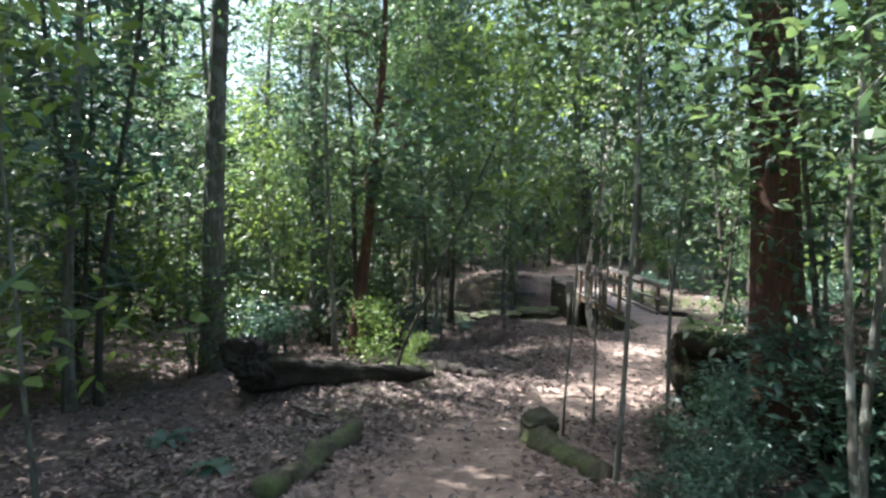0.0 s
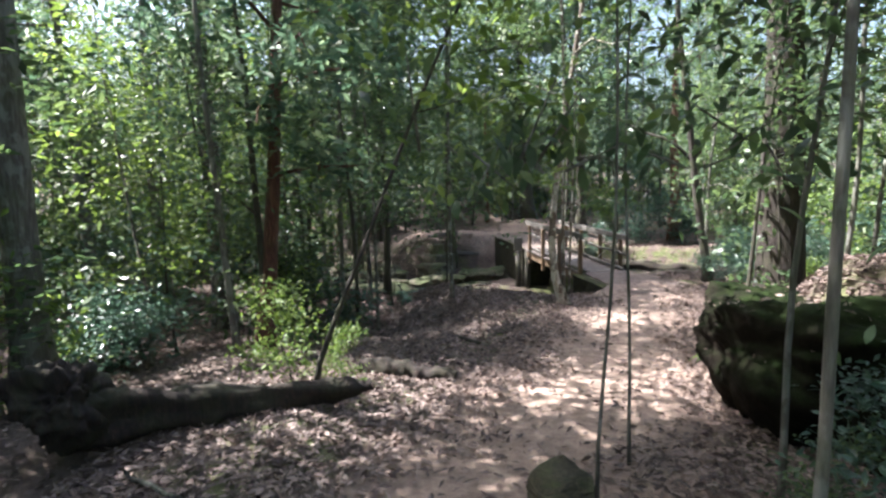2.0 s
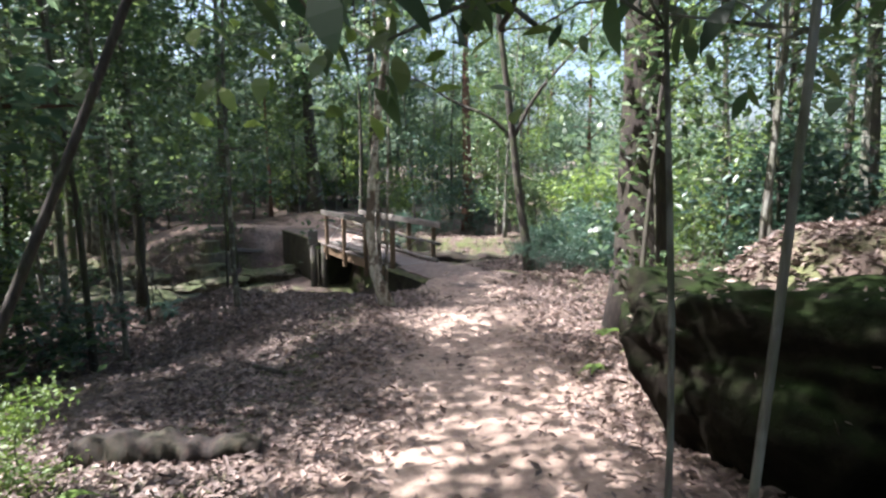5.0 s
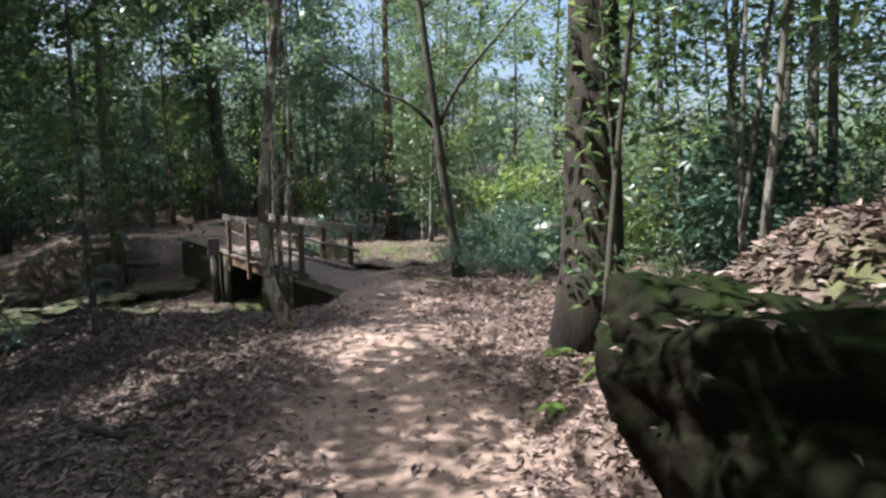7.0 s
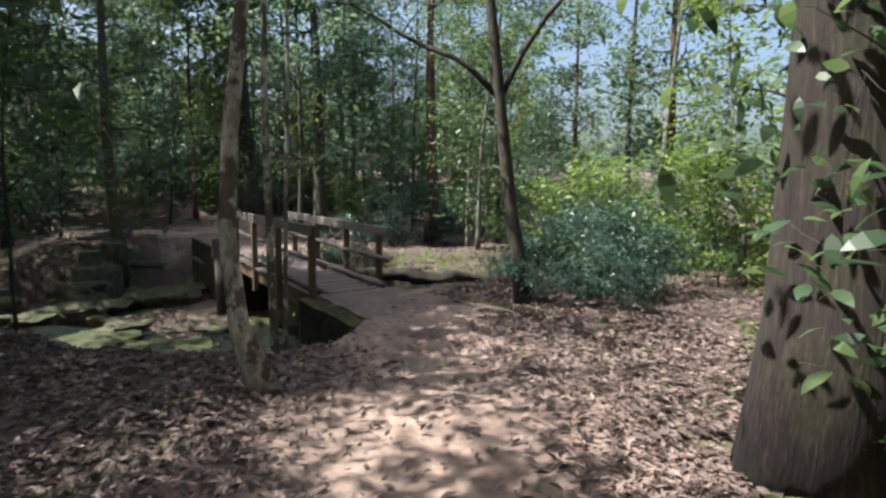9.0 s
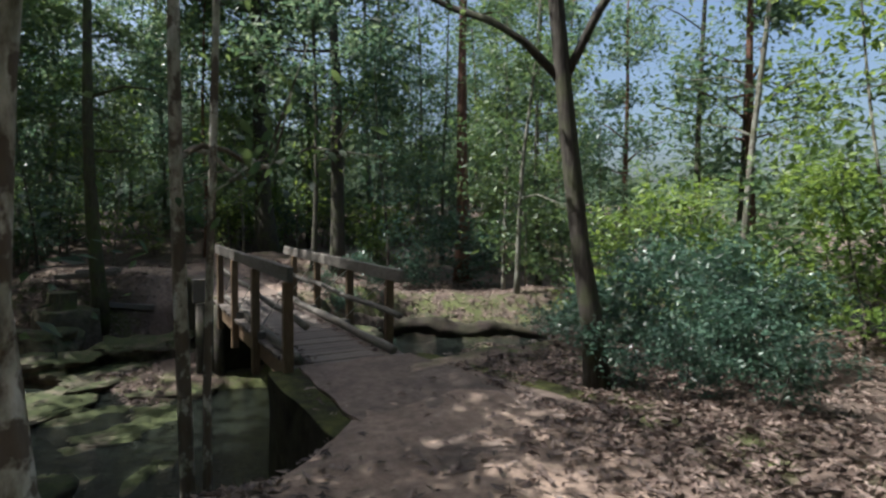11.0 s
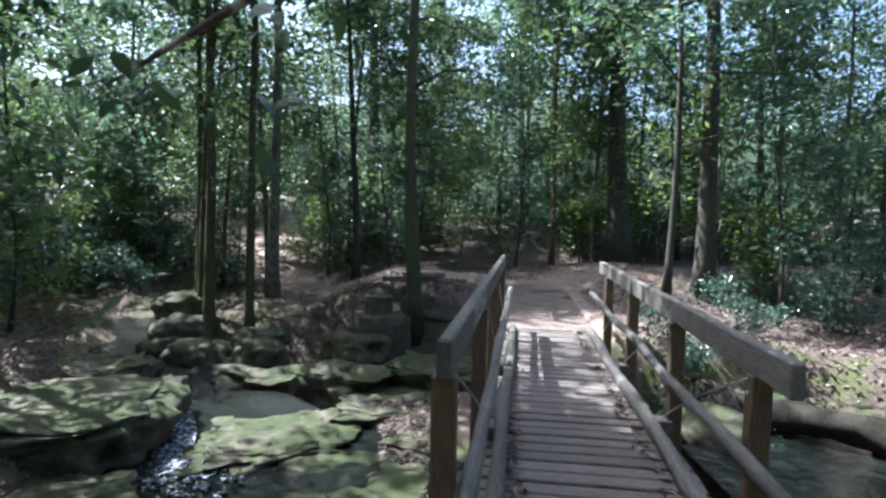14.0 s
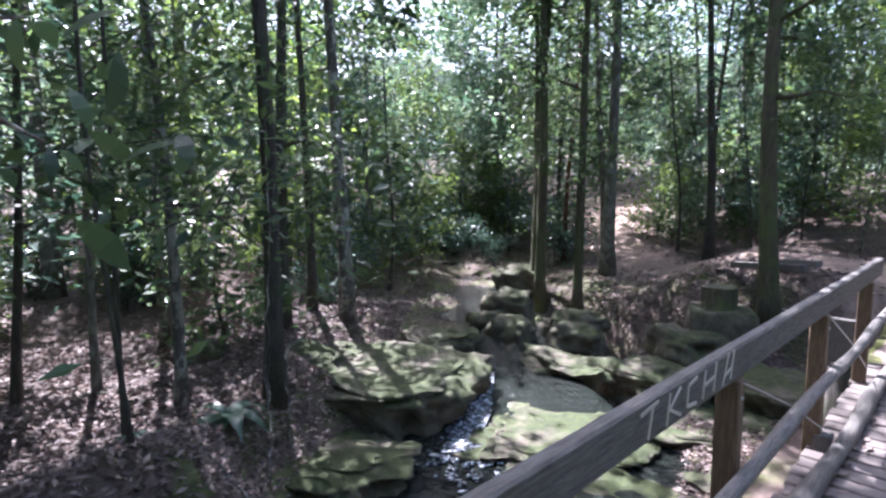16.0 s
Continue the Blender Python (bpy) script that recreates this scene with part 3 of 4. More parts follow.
ROCKS = (
    ((-6.4, 7.6, -1.15), (0.5, 0.35, 0.3), 0), ((-7.2, 8.6, -0.95), (0.6, 0.5, 0.35), 25), ((-3.6, 8.9, -1.2), (0.7, 0.5, 0.35), -35), ((-5.3, 8.2, -1.2), (0.5, 0.4, 0.3), 15),
    ((-1.6, 7.2, -1.75), (0.7, 0.9, 0.35), 20), ((-5.6, 8.6, -1.05), (0.4, 0.5, 0.26), -50), ((-3.6, 0.9, -1.35), (0.75, 0.55, 0.4), 20), ((-6.6, 2.3, -0.85), (0.35, 0.28, 0.2), 40), ((-7.9, 2.4, -0.8), (0.4, 0.3, 0.24), 70),
    ((2.1, 4.9, -0.75), (0.7, 0.5, 0.3), 10), ((1.6, 4.2, -1.0), (0.6, 0.6, 0.45), 55), ((3.6, 5.2, -0.7), (0.6, 0.4, 0.25), -15),
    ((-8.4, 10.6, -0.8), (0.6, 0.5, 0.35), 5))
for i, (at, size, spin) in enumerate(ROCKS):
    rock(at, size, i + 21, spin=spin)
# boulders coloured as if in tree shade; the undercut turns their faces from the sun
BOULDERS = [rock((-2.1, -9.72, 0.58), (1.2, 1.3, 0.95), 41, ROCK_SHADED, "large shade-dark mossy boulder undercut beside the track", 8, 0.2, detail=6, group="", undercut=0.3),
            rock((-2.4, -8.75, 0.95), (0.46, 0.48, 0.5), 47, ROCK_SHADED, "rounded mossy rock leaning on the large boulder", 30, 0.25, detail=5, group="", undercut=0.2),
            rock((-1.95, -11.2, 0.85), (1.0, 1.1, 0.6), 44, ROCK_SHADED, "shade-dark boulder half buried in the bank", 20, 0.3, detail=5, group="")]


# ---- concrete block with a stump ----
def block_and_stump():
    bm = bmesh.new()
    box(bm, (-0.6, -0.45, -0.6), (0.6, 0.45, 0.5), 0.03)
    bmesh.ops.subdivide_edges(bm, edges=bm.edges, cuts=4, use_grid_fill=True)
    for v in bm.verts:
        v.co += Vector((1, 1, 0.6)) * 0.05 * noise.noise(v.co * 3)
        v.co.x *= 1 - 0.12 * (v.co.z + 0.6)
    ob = part("concrete_block", bm, ROCK, smooth=True)
    ob.matrix_basis = pose(-3.3, 9.7, -1.06, 0, 0, 25)
    tagged(ob, "square mossy stone block standing on the creek bank", "stone block")
    bm = tube(bmesh.new(), [(0, 0, 0), (0, 0, 0.1), (0.01, 0, 0.3), (0.01, 0, 0.42)], [0.34, 0.31, 0.3, 0.29], 14, 0.25)
    ob = part("tree_stump", bm, BARK_MOSS, smooth=False)
    ob.matrix_basis = pose(-3.35, 9.75, -0.6)
    tagged(ob, "sawn brown tree stump on the stone block", "stump")


block_and_stump()


# ---- named trees: base, height, radius ----
def spot(name, label, bark_mat, leaf_mat, at, h, r, seed, **kw):
    return tree(name, label, bark_mat, leaf_mat, at, h=h, r=r, seed=seed, **kw)


spot("big_tree", "massive stringy-barked eucalypt with a flared base by the track", BARK_BIG_SHADED, LEAF_MID, (-0.27, -6.47), 17, 0.33, 1, sides=20, flare=0.45, limbs=12, first=0.55, reach=4.5, leaves=6500, leaf=0.12, spread=0.7, bend=0.2)
spot("red_tree", "tall red-brown tree trunk with peeling bark", BARK_RED, LEAF_MID, (-3.2, -11.7), 15, 0.24, 2, lean=(-0.06, 0.02), sides=14, limbs=8, first=0.6, reach=2.5, leaves=3500, leaf=0.11, spread=0.6)
spot("tree", "pale lichen-spotted tree leaning over the creek bank", BARK_WHITE, LEAF_MID, (-2.42, -3.42), 11, 0.078, 3, lean=(0.13, -0.085), knee=(-0.55, 0.38), limbs=9, first=0.42, reach=1.9, leaves=1500, leaf=0.14, spread=0.4, bend=0.05, sides=12, flare=1.0, droop=0.7, fine=True)
for dx, sd, rr, ln, arms in ((0.0, 4, 0.05, (-0.03, 0.012), ((2.6, 0.85, 1.3, 0.06), (2.75, 0.4, 1.2, 0.1))), (0.12, 5, 0.031, (0.015, -0.01), ())):
    spot("tree", "slim lichen-spotted twin trunk on the creek bank", BARK_WHITE, LEAF_MID, (-1.95 + dx, -1.86), 10, rr, sd, lean=ln, limbs=6, first=0.6, reach=1.3, leaves=600 if arms else 420, leaf=0.11, spread=0.22, bend=0.2, droop=0.9, fine=True, boughs=arms, group="twin trunks")
spot("tree", "dark mossy tree with forked upper limbs beside the bridge", BARK_DARK, LEAF_MID, (1.62, -1.83), 11, 0.105, 6, lean=(-0.09, 0.08), limbs=9, first=0.5, reach=2.2, leaves=1500, leaf=0.12, spread=0.45, bend=0.3, sides=12, boughs=((3.1, 2.45, 2.4, 0.6), (3.4, -0.7, 2.1, 1.3)))
spot("tree", "straight dark brown trunk beyond the bridge", BARK_RED, LEAF_MID, (8.4, 11.4), 16, 0.27, 7, limbs=8, first=0.6, reach=2.6, leaves=3500, leaf=0.12, spread=0.6, sides=12)
spot("tree", "straight dark trunk beside the far path", BARK_DARK, LEAF_MID, (4.3, 13.0), 17, 0.25, 8, limbs=20, first=0.5, reach=4.6, leaves=6500, leaf=0.26, spread=0.6, sides=12)
spot("sapling", "thin leafy sapling growing against the massive trunk", BARK_DARK, LEAF_MID, (-0.85, -7.2), 5.5, 0.02, 19, lean=(0.02, 0.0), limbs=14, first=0.12, reach=0.95, leaves=900, leaf=0.13, spread=0.24, droop=0.5, fine=True, category="sapling")
spot("sapling", "young leafy sapling with light green leaves", BARK_GREY, LEAF_BRIGHT, (-9.1, -13.0), 4.2, 0.02, 18, limbs=12, first=0.25, reach=1.0, leaves=420, leaf=0.15, spread=0.25, droop=0.4, fine=True, category="sapling")
spot("sapling", "thin dark sapling leaning over the fallen log", BARK_DARK, LEAF_BRIGHT, (-7.0, -8.5), 6.5, 0.027, 9, lean=(0.38, -0.13), limbs=14, first=0.45, reach=1.4, leaves=3000, leaf=0.12, spread=0.36, fine=True, category="sapling")
for x, y, h, r, sd, ln, mat in ((-5.0, -10.85, 7, 0.013, 11, (0.0, 0.02), BARK_GREY), (-5.0, -12.5, 7.5, 0.024, 12, (0.04, 0), BARK_GREY),
                            (-3.85, -13.6, 5, 0.03, 14, (-0.12, 0.03), BARK_PALE), (-3.6, -13.2, 6, 0.035, 15, (0.05, -0.02), BARK_PALE),
                            (-4.1, -11.3, 5.5, 0.022, 16, (0.06, 0), BARK_GREY)):
    spot("sapling", "slender young tree growing at the track's edge", mat, LEAF_MID, (x, y), h, r, sd, lean=ln, limbs=11, first=0.45, reach=1.5, leaves=1700, leaf=0.1, spread=0.36, fine=True, category="sapling", group="track saplings")
spot("sapling", "thin sapling with large drooping glossy leaves over the track", BARK_GREY, LEAF_MID, (-4.5, -10.3), 6.5, 0.014, 13, lean=(-0.03, 0.03), boughs=((2.2, 2.81, 1.5, 0.12), (2.3, -0.4, 0.9, 0.15), (2.5, 2.2, 1.0, 0.2), (2.6, 3.4, 1.2, 0.1)), limbs=8, first=0.5, reach=1.7, leaves=430, leaf=0.145, spread=0.2, droop=1.3, bend=0.3, fine=True, category="sapling")
spot("sapling", "thin dark sapling with spreading leafy branches on the creek bank", BARK_DARK, LEAF_MID, (-5.75, 0.7), 8, 0.03, 46, lean=(-0.05, 0.0), boughs=((2.6, 0.76, 2.1, 0.25), (2.9, 1.3, 1.8, 0.3), (2.2, 0.2, 1.5, 0.15), (3.0, 4.2, 1.4, 0.2)), limbs=8, first=0.5, reach=1.2, leaves=700, leaf=0.13, spread=0.25, droop=0.5, fine=True, category="sapling")
for x, y, h, r, sd, ln, mat in ((-1.75, -7.75, 7.5, 0.028, 101, (0.03, 0.0), BARK_DARK), (-1.2, -8.6, 7, 0.03, 102, (-0.03, 0.02), BARK_GREY), (-1.0, -9.8, 7.5, 0.035, 103, (0.02, 0.03), BARK_DARK), (-0.3, -8.0, 8, 0.03, 104, (0.0, -0.03), BARK_PALE),
                                (-0.2, -9.3, 7, 0.026, 105, (0.05, 0.0), BARK_DARK), (0.7, -7.6, 8, 0.032, 106, (-0.02, 0.0), BARK_GREY), (-2.0, -10.6, 6.5, 0.024, 107, (-0.04, 0.02), BARK_GREY)):
    spot("sapling", "slender young tree on the leafy bank above the boulder", mat, LEAF_MID, (x, y), h, r, sd, lean=ln, limbs=13, first=0.32, reach=1.3, leaves=1500, leaf=0.12, spread=0.36, bend=0.3, category="sapling", group="bank saplings")
SHADE_CROWNS = {24: 2.8, 27: 4.6, 51: 2.4, 95: 3.6, 29: 2.6, 32: 3.0, 38: 4.2, 39: 4.5, 35: 3.4}      # trees given a wide high crown, mostly unseen, to cast shade: reach of the limbs
for x, y, h, r, sd, mat in (
        # creek side and beyond the bridge
        # the first tree (95) is added out of view to shade the track's start
        (-13.0, -10.2, 15, 0.16, 95, BARK_GREY), (-13.6, 1.8, 13, 0.18, 20, BARK_GREY), (-4.3, 0.35, 6, 0.022, 21, BARK_DARK), (-6.35, 1.45, 9, 0.07, 22, BARK_PALE), (-12.6, 4.4, 13, 0.2, 23, BARK_GREY), (-5.8, 2.3, 14, 0.11, 24, BARK_DARK),
        (-8.5, 4.0, 15, 0.12, 25, BARK_DARK), (-9.0, 4.9, 11, 0.09, 26, BARK_DARK), (-8.3, 5.2, 17, 0.13, 27, BARK_PALE), (-7.9, 10.6, 14, 0.12, 28, BARK_MOSS), (-7.5, 10.2, 14, 0.14, 29, BARK_MOSS),
        (-8.3, 11.0, 13, 0.1, 30, BARK_MOSS), (-6.6, 10.4, 13, 0.12, 31, BARK_MOSS), (-6.9, 12.3, 17, 0.16, 32, BARK_GREY), (-7.1, 12.5, 13, 0.1, 33, BARK_GREY), (-9.0, 13.6, 12, 0.07, 34, BARK_RED),
        (-5.5, 15.4, 14, 0.13, 35, BARK_DARK), (-6.8, 22.0, 16, 0.32, 36, BARK_PALE), (-2.65, 10.1, 14, 0.17, 37, BARK_MOSS), (0.9, 19.0, 13, 0.1, 38, BARK_RED), (3.1, 18.4, 17, 0.4, 39, BARK_DARK),
        (9.6, 15.0, 12, 0.09, 40, BARK_DARK), (8.2, 14.6, 12, 0.08, 41, BARK_GREY), (6.2, 5.4, 9, 0.07, 42, BARK_GREY), (10.2, 9.4, 12, 0.1, 43, BARK_DARK), (7.4, 7.6, 10, 0.06, 44, BARK_PALE),
        # beside the walking track
        (-9.7, -0.5, 17, 0.26, 45, BARK_PALE), (-6.9, -1.0, 10, 0.06, 47, BARK_GREY), (-6.6, -2.1, 10, 0.05, 48, BARK_DARK), (-6.2, -1.7, 9, 0.04, 49, BARK_PALE),
        (-4.4, -1.2, 9, 0.05, 50, BARK_PALE), (-7.4, 0.9, 9, 0.05, 92, BARK_GREY), (-8.8, 2.2, 11, 0.07, 93, BARK_PALE), (-7.9, -0.2, 9, 0.045, 94, BARK_DARK), (-10.0, -7.6, 17, 0.2, 51, BARK_GREY), (-8.4, -5.2, 10, 0.06, 52, BARK_GREY), (-10.8, -10.0, 11, 0.07, 53, BARK_GREY), (-8.2, -4.0, 11, 0.07, 54, BARK_DARK),
        (12.0, 3.4, 13, 0.12, 55, BARK_DARK), (10.6, 3.6, 13, 0.1, 56, BARK_DARK), (9.2, 1.6, 12, 0.1, 57, BARK_GREY), (6.6, -3.0, 12, 0.1, 58, BARK_DARK), (5.6, -6.4, 12, 0.12, 59, BARK_GREY), (3.6, -7.4, 11, 0.08, 60, BARK_DARK), (7.6, -5.0, 12, 0.1, 61, BARK_DARK)):
    tall = sd in SHADE_CROWNS
    spot("tree", {"bark_mossy": "slender moss-streaked trunk on the creek bank", "bark_grey": "slender grey-barked forest tree", "bark_dark": "slender dark-barked forest tree", "bark_pale": "slender pale lichen-spotted tree", "bark_red": "slender reddish-barked forest tree"}[mat.name],
         mat, LEAF_MID, (x, y), h, r, sd, limbs=22 if tall else 10, first=0.55 if tall else 0.3, reach=SHADE_CROWNS.get(sd, 1.8), leaves=6500 if tall else 1900, leaf=0.26 if tall else 0.15, spread=0.6 if tall else 0.42, bend=0.3, twigs=2, lean=(0.02 * math.sin(sd * 3), 0.02 * math.cos(sd * 5)), group="forest trees")

# ---- forest behind ----
rng = random.Random(11)


def keep(x, y, clear):
    if distance(x, y, TRACK) < clear or distance(x, y, SIDE_TRACK) < clear - 0.6 or distance(x, y, CREEK) < (2.6 if abs(x) < 11 else 0.9):
        return False
    if -9.6 < x < 0.5 and -19 < y < -5 or -12 < x < -2.5 and -20 < y < -10.5 or -5.0 < x < 0 and -19 < y < -11 or -7.3 < x < 0.5 and -12.5 < y < 11.5 or 0 < x < 5.5 and -4 < y < 9:
        return False
    return not (-3.8 < x < 1.5 and -11.5 < y < -6)


def scatter(kinds, count, clear, span, smin, smax, gap=0.0):
    made = 0
    while made < count:
        x, y = rng.uniform(*span[0]), rng.uniform(*span[1])
        if not keep(x, y, clear):
            continue
        if x > 5.5 and -6 < y < 17 and rng.random() < gap:
            continue
        src = kinds[made % len(kinds)]
        skip = kinds is talls and (-14.5 < x < -8.5 and -7.0 < y < -2.0 or -17 < x < -9 and 3.0 < y < 9.5)
        m = pose(x, y, land_at(x, y), rng.uniform(-3, 3), rng.uniform(-3, 3), rng.uniform(0, 360))
        s = rng.uniform(smin, smax)
        if skip:      # a clearing that lets the sun onto the track and the creek
            made += 1
            continue
        ob = copy_thing(src, m)
        ob.matrix_basis = m @ Matrix.Scale(s, 4)
        made += 1


AWAY = ((-12.5, 9.0), (9.5, -9.5), (-16, -14), (12, 3), (-14, 4), (11, 13), (-11, 17), (4.5, 21), (15, -3), (-18, -2))
talls = [spot("tree", lab, mat, LEAF_HAZED if i % 2 else LEAF_MID, AWAY[i], 13 + i % 3 * 2, 0.07 + 0.035 * i, 60 + i, limbs=14, first=0.3, reach=2.7, leaves=2600, leaf=0.29, spread=0.46, bend=0.4, twigs=1, sides=6, group="forest trees")
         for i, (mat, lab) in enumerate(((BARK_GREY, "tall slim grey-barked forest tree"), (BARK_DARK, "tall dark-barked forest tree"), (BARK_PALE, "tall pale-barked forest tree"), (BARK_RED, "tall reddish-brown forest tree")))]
thins = [spot("sapling", lab, mat, (LEAF_MID, LEAF_BRIGHT, LEAF_BLUE)[i], AWAY[4 + i], 6 + i, 0.03 + 0.008 * i, 70 + i, limbs=14, first=0.15, reach=1.3, leaves=1400, leaf=0.17, spread=0.36, bend=0.4, twigs=1, sides=5, category="sapling", group="forest saplings")
         for i, (mat, lab) in enumerate(((BARK_GREY, "thin grey understorey sapling"), (BARK_PALE, "thin pale understorey sapling with light leaves"), (BARK_DARK, "thin dark understorey sapling")))]
shrubs = [spot("shrub", lab, BARK_DARK, mat, AWAY[7 + i], 1.5 + 0.4 * i, 0.02, 80 + i, limbs=16, first=0.06, reach=0.9, leaves=1300, leaf=0.13, spread=0.22, bend=0.3, twigs=1, sides=4, category="shrub", group="understorey shrubs")
          for i, (mat, lab) in enumerate(((LEAF_BLUE, "dense dark bluish-green understorey shrub"), (LEAF_MID, "leafy green understorey shrub"), (LEAF_BRIGHT, "light green understorey shrub")))]
scatter(talls, 90, 2.2, ((-24, 24), (-20, 34)), 0.75, 1.25, 0.985)
scatter(thins, 190, 1.9, ((-20, 20), (-18, 28)), 0.7, 1.25, 0.6)
scatter(shrubs, 150, 1.9, ((-20, 20), (-18, 28)), 0.7, 1.5)
for x, y, s in ((2.5, -2.3, 0.55), (1.9, -2.5, 0.42), (2.3, -3.1, 0.45), (1.65, -1.9, 0.38), (3.0, -1.7, 0.75), (3.7, -2.3, 0.7), (2.8, -0.7, 0.7), (3.9, -0.6, 0.8), (4.6, -1.5, 0.9), (3.4, 0.4, 0.6), (5.2, -0.2, 0.9), (4.8, 1.0, 0.8)):
    m = pose(x, y, land_at(x, y), 0, 0, x * 90)
    copy_thing(shrubs[0], m).matrix_basis = m @ Matrix.Scale(s, 4)


for x, y, s in ((6.5, 0.5, 1.3), (7.5, -1.5, 1.5), (8.0, 1.2, 1.4), (6.8, -3.4, 1.3), (9.0, -0.5, 1.7), (5.8, -2.2, 1.1), (7.2, 3.2, 1.2), (9.5, -3.5, 1.6), (10.5, 1.5, 1.8), (11.0, -2.0, 1.8)):
    m = pose(x, y, land_at(x, y), 0, 0, x * 70)
    copy_thing(shrubs[1 if s > 1.3 else 2], m).matrix_basis = m @ Matrix.Scale(s, 4)


def far_wood():
    g = np.random.default_rng(5)
    n = 8500
    a = g.uniform(0, math.tau, n)
    r = g.uniform(19, 46, n)
    x, y = -2 + r * np.sin(a), 2 + r * np.cos(a)
    hgt = 19 * g.uniform(0, 1, n) ** 1.25
    gap = np.exp(-((a - 1.15) / 0.5) ** 2)      # thinner canopy to the east
    ok = (g.uniform(size=n) > 0.9 * gap * (hgt > 3.5)) & (distance(x, y, TRACK) > 2.5) & (distance(x, y, SIDE_TRACK) > 2.5)
    x, y, hgt = x[ok], y[ok], hgt[ok]
    cl = np.stack([x, y, land(x, y) + 0.3 + hgt], 1)
    c = np.repeat(cl, 15, 0) + g.normal(size=(len(cl) * 15, 3)) * np.array([0.8, 0.8, 0.5])
    v, f = leaf_arrays(c, 0.5, g, 0.3)
    ob = part_data("far_woodland", v, f, LEAF_HAZED)
    tagged(ob, "dense green far woodland foliage", "woodland", kind="stuff")


def backdrop():
    n = 180
    v, f = [], []
    for k in range(n):
        w = math.tau * k / n
        h = 11 + 3.5 * noise.noise(Vector((math.cos(w) * 6, math.sin(w) * 6, 0))) + 1.5 * noise.noise(Vector((math.cos(w) * 25, math.sin(w) * 25, 3))) - 9 * math.exp(-((w - 1.15) / 0.5) ** 2)
        for r, z in ((58, -2), (60, h * 0.6), (66, h)):
            v.append((-2 + r * math.sin(w), 2 + r * math.cos(w), z + 3))
    for k in range(n):
        for q in range(2):
            a, b = 3 * k + q, 3 * ((k + 1) % n) + q
            f.append((a, b, b + 1, a + 1))
    m, nn, l, p = material("far_hillside")
    c = ramp(nn, l, noise_node(nn, l, 0.9, 8, 0.75), [(0.35, (0.012, 0.022, 0.014)), (0.6, (0.045, 0.07, 0.035)), (0.8, (0.1, 0.13, 0.07))])
    l.new(c, p.inputs["Base Color"])
    p.inputs["Roughness"].default_value = 1.0
    tagged(part_data("backdrop", np.array(v), np.array(f), m, smooth=True), "distant wooded hillside", "hillside", kind="structure")


backdrop()
far_wood()


# ---- leaf litter ----
def litter():
    g = np.random.default_rng(8)
    n = 165000
    x, y = g.uniform(-13, 8, n), g.uniform(-18, 18, n)
    nx, ny = g.uniform(-9.5, 3.0, 150000), g.uniform(-18, -0.5, 150000)      # thicker where people walk past
    near_track = distance(nx, ny, TRACK) < 3.4
    x, y = np.concatenate([x, nx[near_track]]), np.concatenate([y, ny[near_track]])
    n = len(x)
    d = np.minimum(distance(x, y, TRACK), distance(x, y, SIDE_TRACK)) + 0.35 * np.sin(1.7 * x + 0.9 * y) * np.sin(1.3 * y - 0.4 * x)
    ok = (g.uniform(size=n) < 0.08 + 0.92 * step(0.35, 1.45, d)) & (land(x, y) > -1.2)
    ok &= ~((x > -1.0) & (x < 0.7) & (y > -2.4) & (y < 10) & (g.uniform(size=n) < 0.85))
    bx, by = g.uniform(-10, -1.6, 95000), g.uniform(-2.5, 11.0, 95000)     # thick drifts on the creek bank
    bank = (distance(bx, by, CREEK) > 1.5) & (waves(bx * 2, by * 2) > -0.4)
    x, y = np.concatenate([x[ok], bx[bank]]), np.concatenate([y[ok], by[bank]])
    z = np.where((x > -1.0) & (x < 0.8) & (y > -2.4) & (y < 0.1), 0.075, land(x, y) + 0.012 + g.uniform(0, 0.025, len(x)))
    keep_deck = ~((x > -1) & (x < 0.8) & (y > 0) & (y < 10.2))
    pts = np.stack([x, y, z], 1)[keep_deck]
    edge = g.uniform(size=520) < 0.55      # leaves gathered along the deck edges
    dx = np.where(edge, -0.6 + np.abs(g.normal(size=520)) * 0.06, 0.36 - np.abs(g.normal(size=520)) * 0.05)
    pts = np.concatenate([pts, np.stack([dx, g.uniform(0.15, 5.6, 520), np.full(520, 0.05)], 1)])
    for ob in BOULDERS[::2]:      # leaves lodged on the boulders
        tops = [ob.matrix_basis @ v.co for v in ob.data.vertices if v.normal.z > 0.72]
        if tops:
            pick = np.array([tuple(tops[k]) for k in g.integers(0, len(tops), 260)])
            pts = np.concatenate([pts, pick + g.normal(size=pick.shape) * (0.03, 0.03, 0.004) + (0, 0, 0.012)])
    v, f = leaf_arrays(pts, 0.078, g, 0.0, 0.36, 0.78, 0.5)
    tagged(part_data("leaf_litter", v, f, LITTER), "dry brown fallen leaves and bark scraps", "leaf litter", kind="stuff")


litter()


